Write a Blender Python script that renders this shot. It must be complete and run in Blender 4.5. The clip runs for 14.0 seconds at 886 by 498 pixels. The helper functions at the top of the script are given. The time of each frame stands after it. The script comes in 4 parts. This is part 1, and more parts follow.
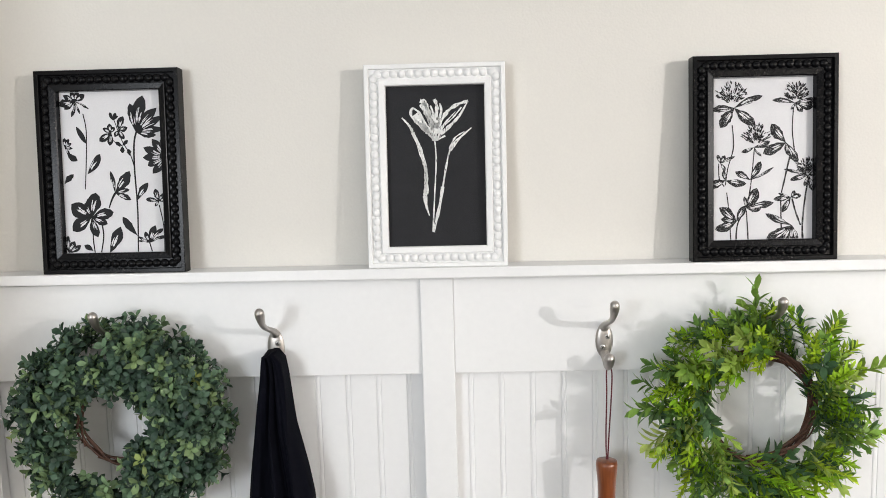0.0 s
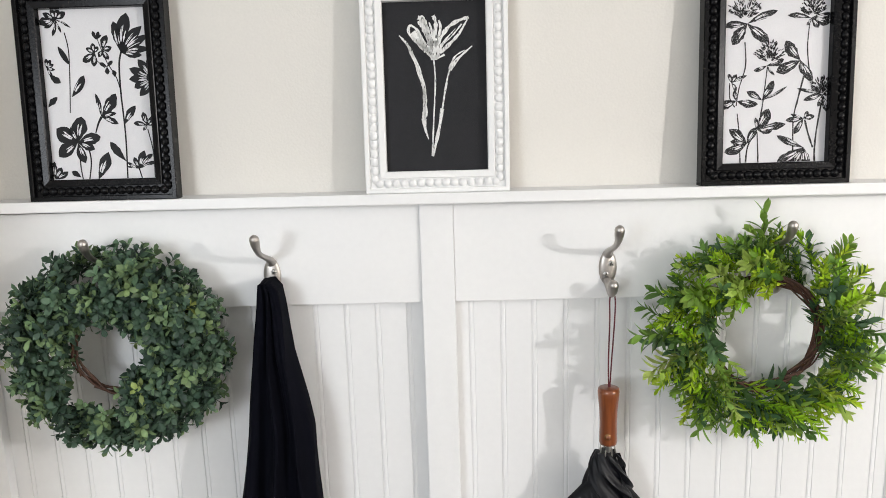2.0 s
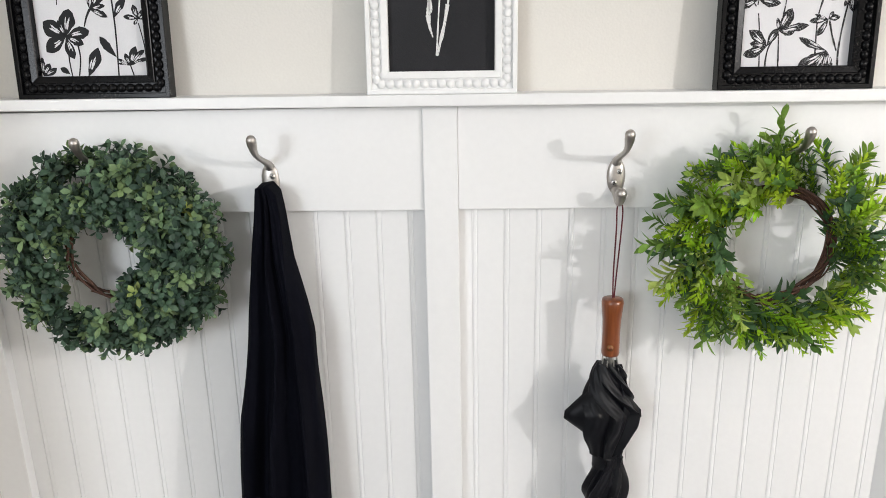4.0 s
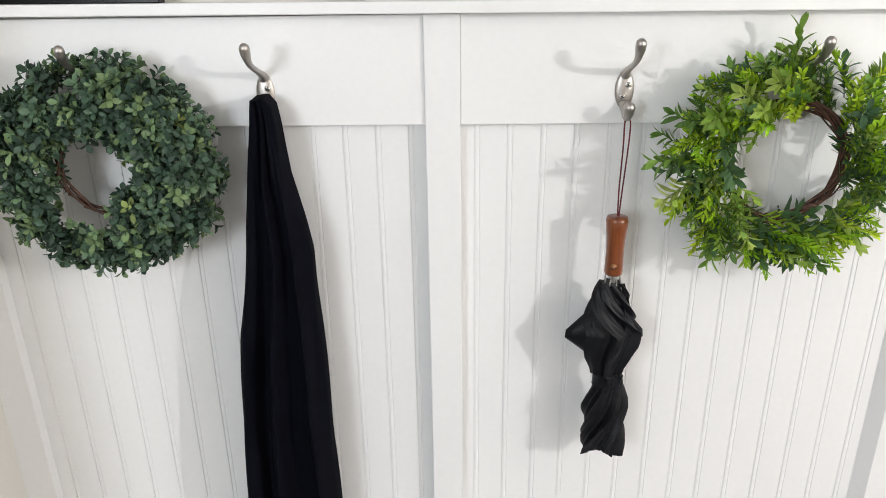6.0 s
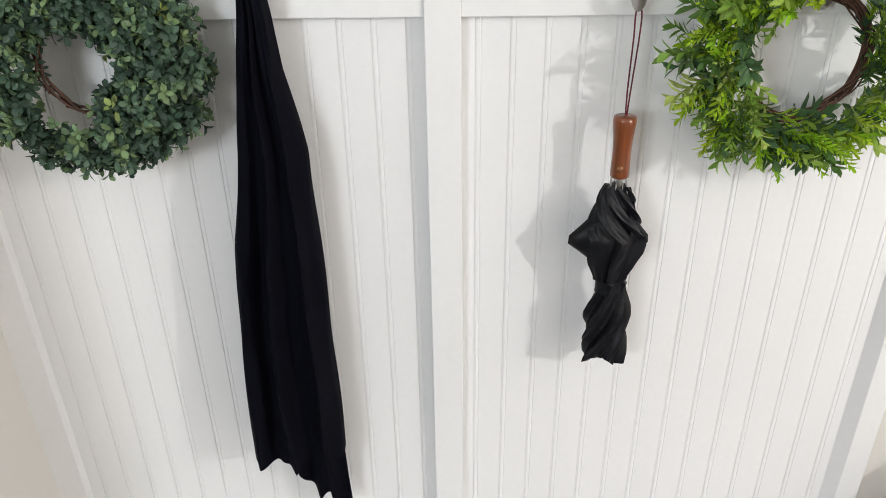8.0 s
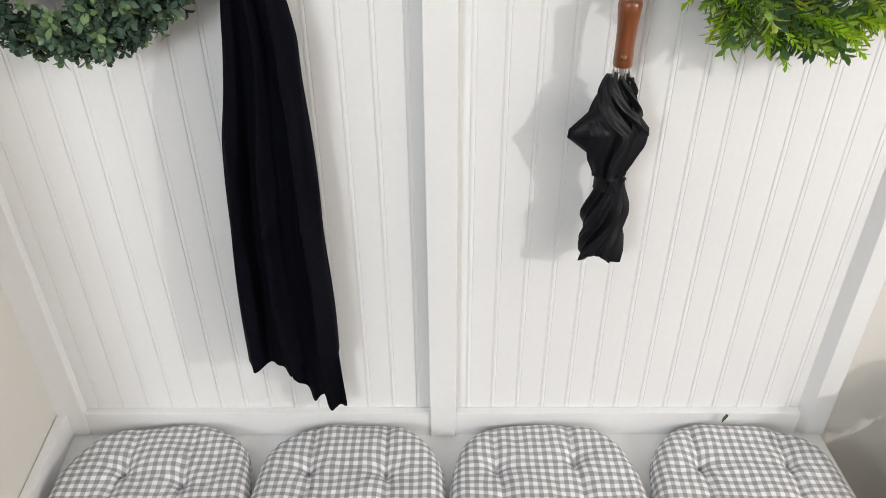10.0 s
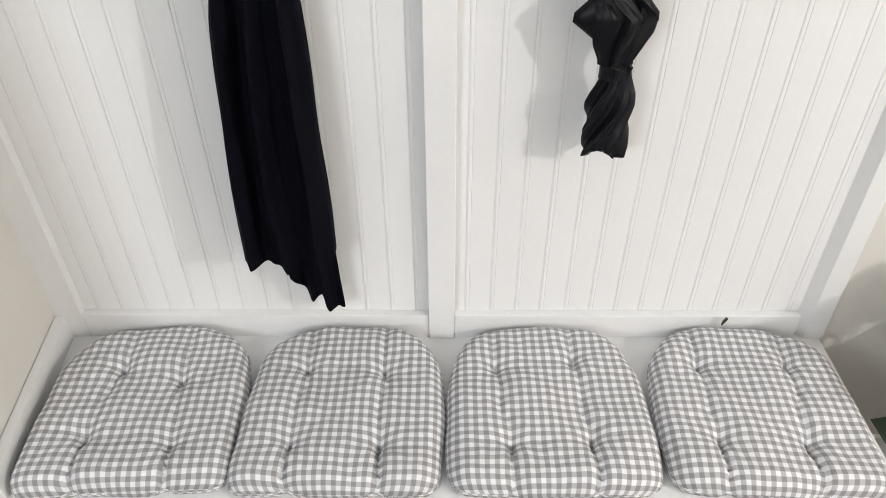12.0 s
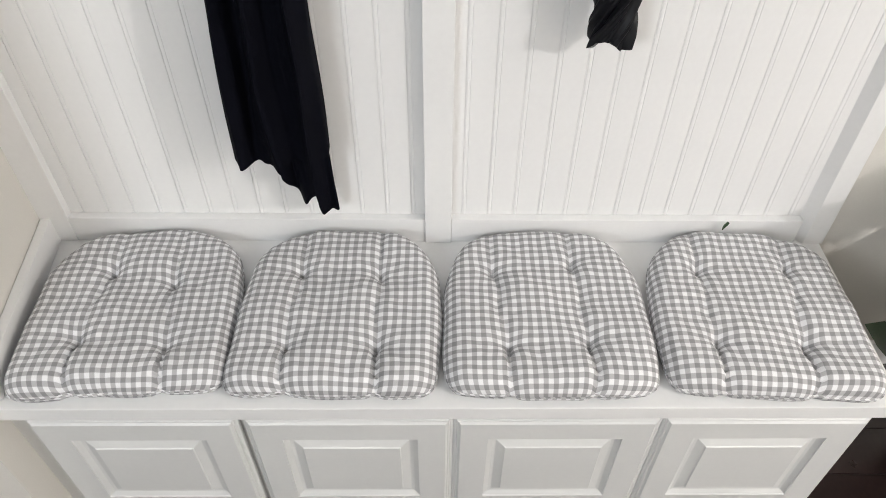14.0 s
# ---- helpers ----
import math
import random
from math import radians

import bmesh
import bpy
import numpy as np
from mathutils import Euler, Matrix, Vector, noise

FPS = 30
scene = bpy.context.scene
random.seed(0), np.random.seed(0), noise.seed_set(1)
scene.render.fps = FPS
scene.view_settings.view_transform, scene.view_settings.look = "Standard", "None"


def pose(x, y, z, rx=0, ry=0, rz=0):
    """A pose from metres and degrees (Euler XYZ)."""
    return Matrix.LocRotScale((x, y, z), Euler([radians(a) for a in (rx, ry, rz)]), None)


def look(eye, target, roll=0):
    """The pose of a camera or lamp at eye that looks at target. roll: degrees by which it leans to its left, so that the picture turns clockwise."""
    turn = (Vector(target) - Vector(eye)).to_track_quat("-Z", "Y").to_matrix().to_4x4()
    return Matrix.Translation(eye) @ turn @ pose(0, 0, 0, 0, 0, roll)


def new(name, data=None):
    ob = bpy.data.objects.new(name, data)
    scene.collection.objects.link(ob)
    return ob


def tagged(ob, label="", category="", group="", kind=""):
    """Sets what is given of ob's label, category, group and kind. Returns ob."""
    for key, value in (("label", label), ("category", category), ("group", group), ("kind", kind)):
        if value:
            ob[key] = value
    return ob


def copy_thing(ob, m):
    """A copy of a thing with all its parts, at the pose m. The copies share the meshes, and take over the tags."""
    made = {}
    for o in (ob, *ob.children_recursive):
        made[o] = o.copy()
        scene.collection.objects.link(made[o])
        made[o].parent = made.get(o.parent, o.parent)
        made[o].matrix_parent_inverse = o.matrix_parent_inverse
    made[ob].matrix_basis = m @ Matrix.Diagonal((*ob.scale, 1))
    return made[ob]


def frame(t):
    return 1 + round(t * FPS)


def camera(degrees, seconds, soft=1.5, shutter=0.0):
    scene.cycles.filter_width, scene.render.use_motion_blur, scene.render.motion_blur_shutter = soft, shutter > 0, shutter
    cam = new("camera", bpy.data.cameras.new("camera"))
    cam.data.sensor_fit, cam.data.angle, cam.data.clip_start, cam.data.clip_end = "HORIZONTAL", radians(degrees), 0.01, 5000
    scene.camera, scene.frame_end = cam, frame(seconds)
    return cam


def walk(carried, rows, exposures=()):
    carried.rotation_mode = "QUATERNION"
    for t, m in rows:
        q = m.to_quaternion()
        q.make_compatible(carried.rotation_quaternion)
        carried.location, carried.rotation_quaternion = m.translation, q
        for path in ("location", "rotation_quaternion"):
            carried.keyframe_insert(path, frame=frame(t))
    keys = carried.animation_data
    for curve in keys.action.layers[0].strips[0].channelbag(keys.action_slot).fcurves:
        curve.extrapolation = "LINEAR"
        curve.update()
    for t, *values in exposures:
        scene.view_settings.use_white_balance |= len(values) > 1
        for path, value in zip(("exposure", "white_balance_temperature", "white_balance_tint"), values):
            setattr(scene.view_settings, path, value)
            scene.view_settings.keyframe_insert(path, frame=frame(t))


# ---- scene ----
cam = camera(63.4, 14.0, soft=0.9)
PATH = [
    (0, (0.05, -1.189, 1.886), (-0.013, 0.798, 1.664), -1.6),
    (0.5, (0.05, -1.183, 1.873), (-0.011, 0.802, 1.633), -1.8),
    (1, (0.051, -1.177, 1.867), (-0.013, 0.803, 1.589), -1.9),
    (1.5, (0.047, -1.17, 1.859), (-0.013, 0.804, 1.54), -1.8),
    (2, (0.045, -1.161, 1.848), (-0.016, 0.804, 1.479), -1.8),
    (2.5, (0.044, -1.155, 1.833), (-0.017, 0.802, 1.428), -1.5),
    (3, (0.045, -1.15, 1.822), (-0.025, 0.797, 1.369), -1.4),
    (5.5, (0.039, -1.128, 1.772), (-0.028, 0.752, 1.092), -0.9),
    (6, (0.038, -1.124, 1.768), (-0.031, 0.738, 1.042), -0.9),
    (6.5, (0.039, -1.12, 1.752), (-0.036, 0.726, 0.988), -0.9),
    (7, (0.049, -1.114, 1.744), (-0.041, 0.709, 0.927), -1.0),
    (7.5, (0.05, -1.107, 1.729), (-0.038, 0.694, 0.862), -1.0),
    (8, (0.037, -1.104, 1.718), (-0.032, 0.676, 0.808), -1.0),
    (10.5, (0.009, -1.103, 1.644), (0.0, 0.55, 0.519), -0.3),
    (11, (0.009, -1.114, 1.625), (-0.007, 0.515, 0.464), -0.1),
    (11.5, (0.012, -1.107, 1.613), (-0.002, 0.483, 0.4), -0.1),
    (12, (0.015, -1.107, 1.605), (-0.002, 0.447, 0.347), -0.3),
    (12.5, (0.004, -1.106, 1.587), (0.006, 0.41, 0.283), 0.0),
    (13, (0.009, -1.094, 1.581), (0.011, 0.374, 0.222), -0.0),
    (13.5, (0.004, -1.1, 1.564), (0.013, 0.339, 0.175), 0.4),
    (14, (0.003, -1.1, 1.557), (0.012, 0.301, 0.13), 0.5),
]
TINT = [(0, 0.0, 6350, 10), (5.5, 0.0, 6350, 10), (8, -0.04, 6360, 10), (10.5, -0.06, 6440, 10), (14, -0.08, 6460, 10)]
walk(cam, [(t, look(eye, target, roll)) for t, eye, target, roll in PATH], TINT)

# ---- light ----
world = bpy.data.worlds.new("room_dark")
scene.world = world
world.use_nodes = True
world.node_tree.nodes["Background"].inputs[0].default_value = (0.9, 0.95, 1.0, 1)
world.node_tree.nodes["Background"].inputs[1].default_value = 0.05


def lamp(name, kind, m, watts, colour, size, size_y=None):
    data = bpy.data.lights.new(name, kind)
    data.energy, data.color = watts, colour
    if kind == "AREA":
        data.shape, data.size, data.size_y = "RECTANGLE", size, size_y or size
    else:
        data.shadow_soft_size = size
    ob = new(name, data)
    ob.matrix_world = m
    return ob


KEY = lamp("warm_lamp", "POINT", Matrix.Translation((2.50, -2.05, 2.22)), 128, (1.0, 0.955, 0.925), 0.02)
WINDOW = lamp("window_light", "AREA", look((-1.22, -2.62, 1.95), (-0.2, 0.0, 1.2)), 30, (0.92, 0.96, 1.0), 0.70, 0.65)
# added soft fill from above in place of ambient light, no known fitting
FILL = lamp("overhead_fill", "AREA", pose(0.0, -1.7, 2.46), 4, (0.95, 0.975, 1.0), 2.2, 1.8)



# ---- materials ----
def material(name, colour, rough=0.5, metal=0.0, vary=0.06, scale=6.0, grain=120.0, bump=0.1, depth=0.002, spec=0.5, per_object=0.0, coords="Object"):
    """A plain surface: base colour varied at two scales, fine relief."""
    m = bpy.data.materials.new(name)
    m.use_nodes = True
    nt = m.node_tree
    b = nt.nodes["Principled BSDF"]
    b.inputs["Metallic"].default_value = metal
    b.inputs["Specular IOR Level"].default_value = spec
    co = nt.nodes.new("ShaderNodeTexCoord")
    big, fine = nt.nodes.new("ShaderNodeTexNoise"), nt.nodes.new("ShaderNodeTexNoise")
    big.inputs["Scale"].default_value, big.inputs["Detail"].default_value = scale, 4
    fine.inputs["Scale"].default_value, fine.inputs["Detail"].default_value = grain, 3
    for n in (big, fine):
        nt.links.new(co.outputs[coords], n.inputs["Vector"])
    add = nt.nodes.new("ShaderNodeMath")
    add.operation = "ADD"
    nt.links.new(big.outputs["Fac"], add.inputs[0])
    nt.links.new(fine.outputs["Fac"], add.inputs[1])
    total = add.outputs[0]
    low, high = 0.6, 1.4
    if per_object:
        info, mul = nt.nodes.new("ShaderNodeObjectInfo"), nt.nodes.new("ShaderNodeMath")
        mul.operation, mul.inputs[1].default_value, mul.inputs[2].default_value = "MULTIPLY_ADD", per_object, -per_object / 2
        nt.links.new(info.outputs["Random"], mul.inputs[0])
        more = nt.nodes.new("ShaderNodeMath")
        nt.links.new(total, more.inputs[0])
        nt.links.new(mul.outputs[0], more.inputs[1])
        total = more.outputs[0]
    ramp = nt.nodes.new("ShaderNodeMapRange")
    ramp.inputs["From Min"].default_value, ramp.inputs["From Max"].default_value = low, high
    ramp.inputs["To Min"].default_value, ramp.inputs["To Max"].default_value = 1 - vary, 1 + vary
    nt.links.new(total, ramp.inputs["Value"])
    mix = nt.nodes.new("ShaderNodeVectorMath")
    mix.operation = "SCALE"
    mix.inputs[0].default_value = colour
    nt.links.new(ramp.outputs["Result"], mix.inputs["Scale"])
    nt.links.new(mix.outputs["Vector"], b.inputs["Base Color"])
    rr = nt.nodes.new("ShaderNodeMapRange")
    rr.inputs["To Min"].default_value, rr.inputs["To Max"].default_value = max(0.02, rough - 0.08), min(1, rough + 0.08)
    nt.links.new(big.outputs["Fac"], rr.inputs["Value"])
    nt.links.new(rr.outputs["Result"], b.inputs["Roughness"])
    if bump:
        bp = nt.nodes.new("ShaderNodeBump")
        bp.inputs["Strength"].default_value, bp.inputs["Distance"].default_value = bump, depth
        nt.links.new(fine.outputs["Fac"], bp.inputs["Height"])
        nt.links.new(bp.outputs["Normal"], b.inputs["Normal"])
    return m


M_TRIM = material("white_trim_paint", (0.80, 0.80, 0.795), 0.38, vary=0.02, scale=3, grain=90, bump=0.08)
M_WALL = material("beige_wall_paint", (0.694, 0.672, 0.624), 0.65, vary=0.03, scale=2, grain=260, bump=0.18)
M_CEIL = material("ceiling_paint", (0.80, 0.80, 0.79), 0.8, vary=0.02, grain=200)
M_FLOOR = material("dark_stained_wood", (0.020, 0.011, 0.010), 0.30, vary=0.35, scale=9, grain=70, bump=0.15, per_object=0.5)
M_GAP = material("dark_gap", (0.05, 0.048, 0.045), 0.8)


# ---- mesh helpers ----
def link_mesh(name, bm, mat, parent=None, label="", smooth=False):
    me = bpy.data.meshes.new(name)
    bmesh.ops.recalc_face_normals(bm, faces=bm.faces)
    bm.to_mesh(me)
    bm.free()
    if smooth:
        me.shade_smooth()
    me.materials.append(mat)
    ob = new(name, me)
    if parent:
        ob.parent = parent
    if label:
        ob["label"] = label
    return ob


def part(name, bm, mat, parent, label="", smooth=False):
    return link_mesh(name, bm, mat, parent, label, smooth)


def share(name, me, parent, m):
    """One more object on a mesh that exists."""
    ob = new(name, me)
    ob.parent = parent
    ob.matrix_local = m
    return ob


def thing(name, m, label, category, group="", kind=""):
    ob = new(name)
    ob.matrix_world = m
    return tagged(ob, label, category, group, kind)


def box(bm, x0, x1, y0, y1, z0, z1, bevel=0.0, m=None):
    made = bmesh.ops.create_cube(bm, size=1, matrix=Matrix.LocRotScale(((x0 + x1) / 2, (y0 + y1) / 2, (z0 + z1) / 2), None, (x1 - x0, y1 - y0, z1 - z0)))
    verts = made["verts"]
    if bevel:
        edges = list({e for v in verts for e in v.link_edges})
        r = bmesh.ops.bevel(bm, geom=edges, offset=bevel, segments=2, affect="EDGES", profile=0.6)
        verts = list({v for f in r["faces"] for v in f.verts} | {v for v in verts if v.is_valid})
    if m:
        bmesh.ops.transform(bm, matrix=m, verts=verts)


def boxed(name, dims, mat, parent=None, label="", bevel=0.0):
    bm = bmesh.new()
    box(bm, *dims, bevel=bevel)
    return link_mesh(name, bm, mat, parent, label)


def structure(ob, label, category):
    return tagged(ob, label, category, kind="structure")


# ---- setting ----
BEAD_Y, WALL_Y = 0.019, 0.026
BENCH_Z, BENCH_Y = 0.46, -0.417
CAP_Z0, CAP_Z1 = 1.7085, 1.7262
PITCH = 0.0533

structure(boxed("floor_base", (-3.0, 3.4, -3.4, 0.4, -0.12, -0.02), M_FLOOR), "dark subfloor under stained wood planks", "floor")
# ceiling and right, front and far walls are added to bounce the light
structure(boxed("ceiling", (-3.0, 3.4, -3.4, 0.4, 2.5, 2.6), M_CEIL), "unseen white ceiling added to bounce light", "ceiling")
structure(boxed("wall_back", (-3.0, 3.4, WALL_Y, WALL_Y + 0.12, -0.02, 2.5), M_WALL), "warm beige painted wall behind the bench", "wall")
structure(boxed("wall_right", (3.28, 3.4, -3.3, WALL_Y, -0.02, 2.5), M_WALL), "unseen beige side wall added to bounce light", "wall")
structure(boxed("wall_front", (-3.0, 3.28, -3.4, -3.28, -0.02, 2.5), M_WALL), "unseen beige wall facing the bench, added to bounce light", "wall")
structure(boxed("wall_far", (-3.0, -2.88, -3.28, WALL_Y, -0.02, 2.5), M_WALL), "beige wall added to close the room on the left and bounce light", "wall")
LEFT = boxed("wall_left", (-0.12, 0.0, -0.497, 0.0, -0.02, 2.5), M_WALL)
LEFT.matrix_world = pose(-0.839, WALL_Y - 0.002, 0, 0, 0, 6.5)
structure(LEFT, "warm beige painted wall closing the bench's end", "wall")

# baseboard on the wall beside the bench
structure(boxed("baseboard", (0.84, 3.28, WALL_Y - 0.014, WALL_Y, -0.01, 0.085), M_TRIM, bevel=0.003), "white painted wooden baseboard along the wall", "baseboard")

# wainscot: upright boards with a bead between them, rail, stiles, base and cap
PANEL = structure(boxed("wainscot_backing", (-0.835, 0.831, BEAD_Y + 0.004, WALL_Y, 0.46, 1.706), M_TRIM), "white beadboard panelling on the wall", "wall panelling")


def plank_mesh():
    """One beadboard strip: flat face, and at its edge a half-round bead between two grooves."""
    prof = [(0.0, 0.004), (0.0, 0.0010), (0.0009, 0.0)]
    for k in range(7):
        a = math.pi * k / 6
        prof.append((0.0048 - 0.0034 * math.cos(a), 0.0008 - 0.0008 * math.sin(a)))
    prof += [(0.0085, 0.0010), (0.0095, 0.0), (PITCH - 0.0001, 0.0), (PITCH - 0.0001, 0.004)]
    prof[3] = (0.0014, 0.0010)
    bm = bmesh.new()
    lo = [bm.verts.new((x - 0.0048, y, 0.46)) for x, y in prof]
    hi = [bm.verts.new((x - 0.0048, y, 1.706)) for x, y in prof]
    for a in range(len(prof) - 1):
        bm.faces.new((lo[a], lo[a + 1], hi[a + 1], hi[a]))
    me = bpy.data.meshes.new("plank")
    bmesh.ops.recalc_face_normals(bm, faces=bm.faces)
    bm.to_mesh(me)
    bm.free()
    me.materials.append(M_TRIM)
    return me


PLANK = plank_mesh()
for n in range(-15, 15):
    share("plank", PLANK, PANEL, Matrix.Translation((n * PITCH, BEAD_Y, 0)))

structure(boxed("rail", (-0.835, -0.028, 0.0, BEAD_Y - 0.0005, 1.540, 1.7065), M_TRIM, bevel=0.0015), "wide white rail board with coat hooks", "trim")
structure(boxed("rail", (0.027, 0.832, 0.0, BEAD_Y - 0.0005, 1.540, 1.7065), M_TRIM, bevel=0.0015), "wide white rail board with coat hooks", "trim")
structure(boxed("stile_middle", (-0.028, 0.027, -0.005, BEAD_Y - 0.0005, 0.46, 1.7065), M_TRIM, bevel=0.0015), "narrow white upright batten between panels", "trim")
structure(boxed("stile_left", (-0.842, -0.777, -0.002, BEAD_Y - 0.0005, 0.46, 1.5395), M_TRIM, bevel=0.0015), "white upright batten in the corner", "trim")
bm = bmesh.new()
section = [(0.769, BEAD_Y - 0.0005), (0.788, -0.001), (0.7895, -0.002), (0.831, -0.002), (0.832, -0.001), (0.832, WALL_Y), (0.769, WALL_Y)]
low, high = [[bm.verts.new((x, y, z)) for x, y in section] for z in (0.46, 1.5395)]
for k in range(len(section)):
    bm.faces.new((low[k], low[(k + 1) % len(section)], high[(k + 1) % len(section)], high[k]))
bm.faces.new(low)
bm.faces.new(high)
structure(link_mesh("stile_right", bm, M_TRIM), "white upright batten ending the panelling", "trim")
structure(boxed("base_rail", (-0.7768, -0.0282, 0.0, BEAD_Y - 0.0005, 0.46, 0.524), M_TRIM, bevel=0.0015), "white bottom board above the bench", "trim")
structure(boxed("base_rail", (0.0272, 0.7685, 0.0, BEAD_Y - 0.0005, 0.46, 0.524), M_TRIM, bevel=0.0015), "white bottom board above the bench", "trim")
# the ledge sits a touch out of level, falling to one side
TILT = 0.25
CAP = boxed("shelf_cap", (-0.836, 0.846, -0.032, WALL_Y, CAP_Z0 - CAP_Z1, 0.0), M_TRIM, bevel=0.002)
CAP.matrix_world = pose(0, 0, CAP_Z1, 0, TILT, 0)
structure(CAP, "narrow white picture ledge topping the panelling", "shelf")
SIDE = boxed("side_trim", (0.0, 0.020, -0.405, 0.0, 0.46, 0.524), M_TRIM, bevel=0.0015)
SIDE.matrix_world = pose(-0.834, -0.003, 0, 0, 0, 6.5)
structure(SIDE, "white board along the side wall above the bench", "trim")

# bench: cupboards with a continuous seat board
SKEW = 0.4
TOP = boxed("bench_top", (-0.836, 0.826, BENCH_Y, BEAD_Y - 0.0065, 0.425, BENCH_Z), M_TRIM, bevel=0.002)
TOP.matrix_world = pose(0, 0, 0, 0, 0, SKEW)
structure(TOP, "white painted wooden bench seat board", "bench top")


def door_mesh(w, h):
    """A raised-panel door, its front at y = 0 going back to y = 0.019: outer moulding, flat frame, sloped field."""
    steps = [(0.0, 0.019), (0.0, 0.010), (0.004, 0.0075), (0.006, 0.0075), (0.008, 0.004), (0.010, 0.004), (0.014, 0.0), (0.066, 0.0), (0.0665, 0.0030), (0.076, 0.0085), (0.081, 0.0095), (0.083, 0.0095), (0.099, 0.0030), (0.101, 0.0005)]
    bm = bmesh.new()
    rings = [[bm.verts.new(c) for c in ((i, y, i), (w - i, y, i), (w - i, y, h - i), (i, y, h - i))] for i, y in steps]
    for a, b in zip(rings, rings[1:]):
        for k in range(4):
            bm.faces.new((a[k], a[(k + 1) % 4], b[(k + 1) % 4], b[k]))
    bm.faces.new(rings[-1])
    bm.faces.new(rings[0])
    return bm


M_CAB = material("cabinet_paint", (0.69, 0.695, 0.685), 0.42, vary=0.02, scale=4, grain=80, bump=0.06)
CAB = thing("bench_cabinet", pose(0, 0, 0, 0, 0, SKEW), "white painted storage cupboard under the bench seat", "cabinet")
boxed("body", (-0.835, 0.803, -0.388, 0.0, 0.0, 0.4245), M_CAB, CAB)
for x0 in (-0.757, -0.3605, 0.0265, 0.4145):
    d = part("door", door_mesh(0.3865, 0.366), M_CAB, CAB, "white raised-panel door")
    d.location = (x0, -0.409, 0.0405)


# ---- materials of the things ----
M_BLACK = material("black_frame_paint", (0.0035, 0.0035, 0.004), 0.24, vary=0.25, scale=12, grain=300, bump=0.10, depth=0.0005, spec=0.14)
M_WHITE = material("white_frame_paint", (0.80, 0.80, 0.79), 0.5, vary=0.03, scale=14, grain=250, bump=0.15, depth=0.001)
M_PAPER = material("white_canvas_print", (0.66, 0.655, 0.67), 0.62, vary=0.05, scale=25, grain=700, bump=0.25, depth=0.0008)
M_INK = material("black_print_ink", (0.008, 0.008, 0.009), 0.5, vary=0.3, scale=30, grain=700, bump=0.2, depth=0.0008, spec=0.2)
M_CHARCOAL = material("charcoal_canvas", (0.016, 0.016, 0.018), 0.55, vary=0.25, scale=20, grain=700, bump=0.35, depth=0.001, spec=0.2)
M_CHALK = material("white_brush_print", (0.72, 0.72, 0.70), 0.6, vary=0.12, scale=60, grain=500, bump=0.2, depth=0.0008)


def dry_brush(m, ground, cover, stretch, edge=0.08):
    """Print that misses in places: the ground shows through between brushed streaks."""
    nt = m.node_tree
    b = nt.nodes["Principled BSDF"]
    ink = b.inputs["Base Color"].links[0].from_socket
    co, mp, nz = nt.nodes.new("ShaderNodeTexCoord"), nt.nodes.new("ShaderNodeMapping"), nt.nodes.new("ShaderNodeTexNoise")
    mp.inputs["Scale"].default_value = stretch
    nz.inputs["Scale"].default_value, nz.inputs["Detail"].default_value = 1.0, 4
    cut, mix = nt.nodes.new("ShaderNodeMapRange"), nt.nodes.new("ShaderNodeMix")
    cut.inputs["From Min"].default_value, cut.inputs["From Max"].default_value = cover, cover + edge
    mix.data_type = "RGBA"
    nt.links.new(co.outputs["Object"], mp.inputs["Vector"])
    nt.links.new(mp.outputs["Vector"], nz.inputs["Vector"])
    nt.links.new(nz.outputs["Fac"], cut.inputs["Value"])
    nt.links.new(cut.outputs["Result"], mix.inputs["Factor"])
    nt.links.new(ink, mix.inputs["A"])
    mix.inputs["B"].default_value = (*ground, 1)
    nt.links.new(mix.outputs["Result"], b.inputs["Base Color"])


dry_brush(M_CHALK, (0.016, 0.016, 0.018), 0.58, (700, 700, 160))
M_WORN_INK = material("worn_black_ink", (0.008, 0.008, 0.009), 0.5, vary=0.3, scale=30, grain=700, bump=0.2, depth=0.0008, spec=0.2)
dry_brush(M_WORN_INK, (0.62, 0.615, 0.63), 0.60, (900, 900, 900), 0.05)
M_NICKEL = material("brushed_nickel", (0.47, 0.44, 0.41), 0.42, metal=1.0, vary=0.06, scale=30, grain=500, bump=0.05, depth=0.0005)
M_SCREW = material("bright_screw_steel", (0.52, 0.51, 0.49), 0.32, metal=1.0, vary=0.05)
M_SCARF = material("black_knit_cloth", (0.0032, 0.0035, 0.0066), 0.9, vary=0.3, scale=18, grain=900, bump=0.5, depth=0.0008, spec=0.06)
M_NYLON = material("black_umbrella_nylon", (0.0062, 0.0066, 0.0085), 0.44, vary=0.2, scale=40, grain=900, bump=0.2, depth=0.0005, spec=0.2)
M_CORD = material("burgundy_cord", (0.11, 0.012, 0.02), 0.7, vary=0.3, scale=90, grain=900, bump=0.4)
M_TWIG = material("brown_grapevine", (0.075, 0.032, 0.018), 0.7, vary=0.4, scale=40, grain=300, bump=0.5)
M_STEM = material("green_stem", (0.10, 0.13, 0.04), 0.6, vary=0.2)
M_TUFT = material("grey_button_thread", (0.32, 0.31, 0.30), 0.8, vary=0.1, grain=600)


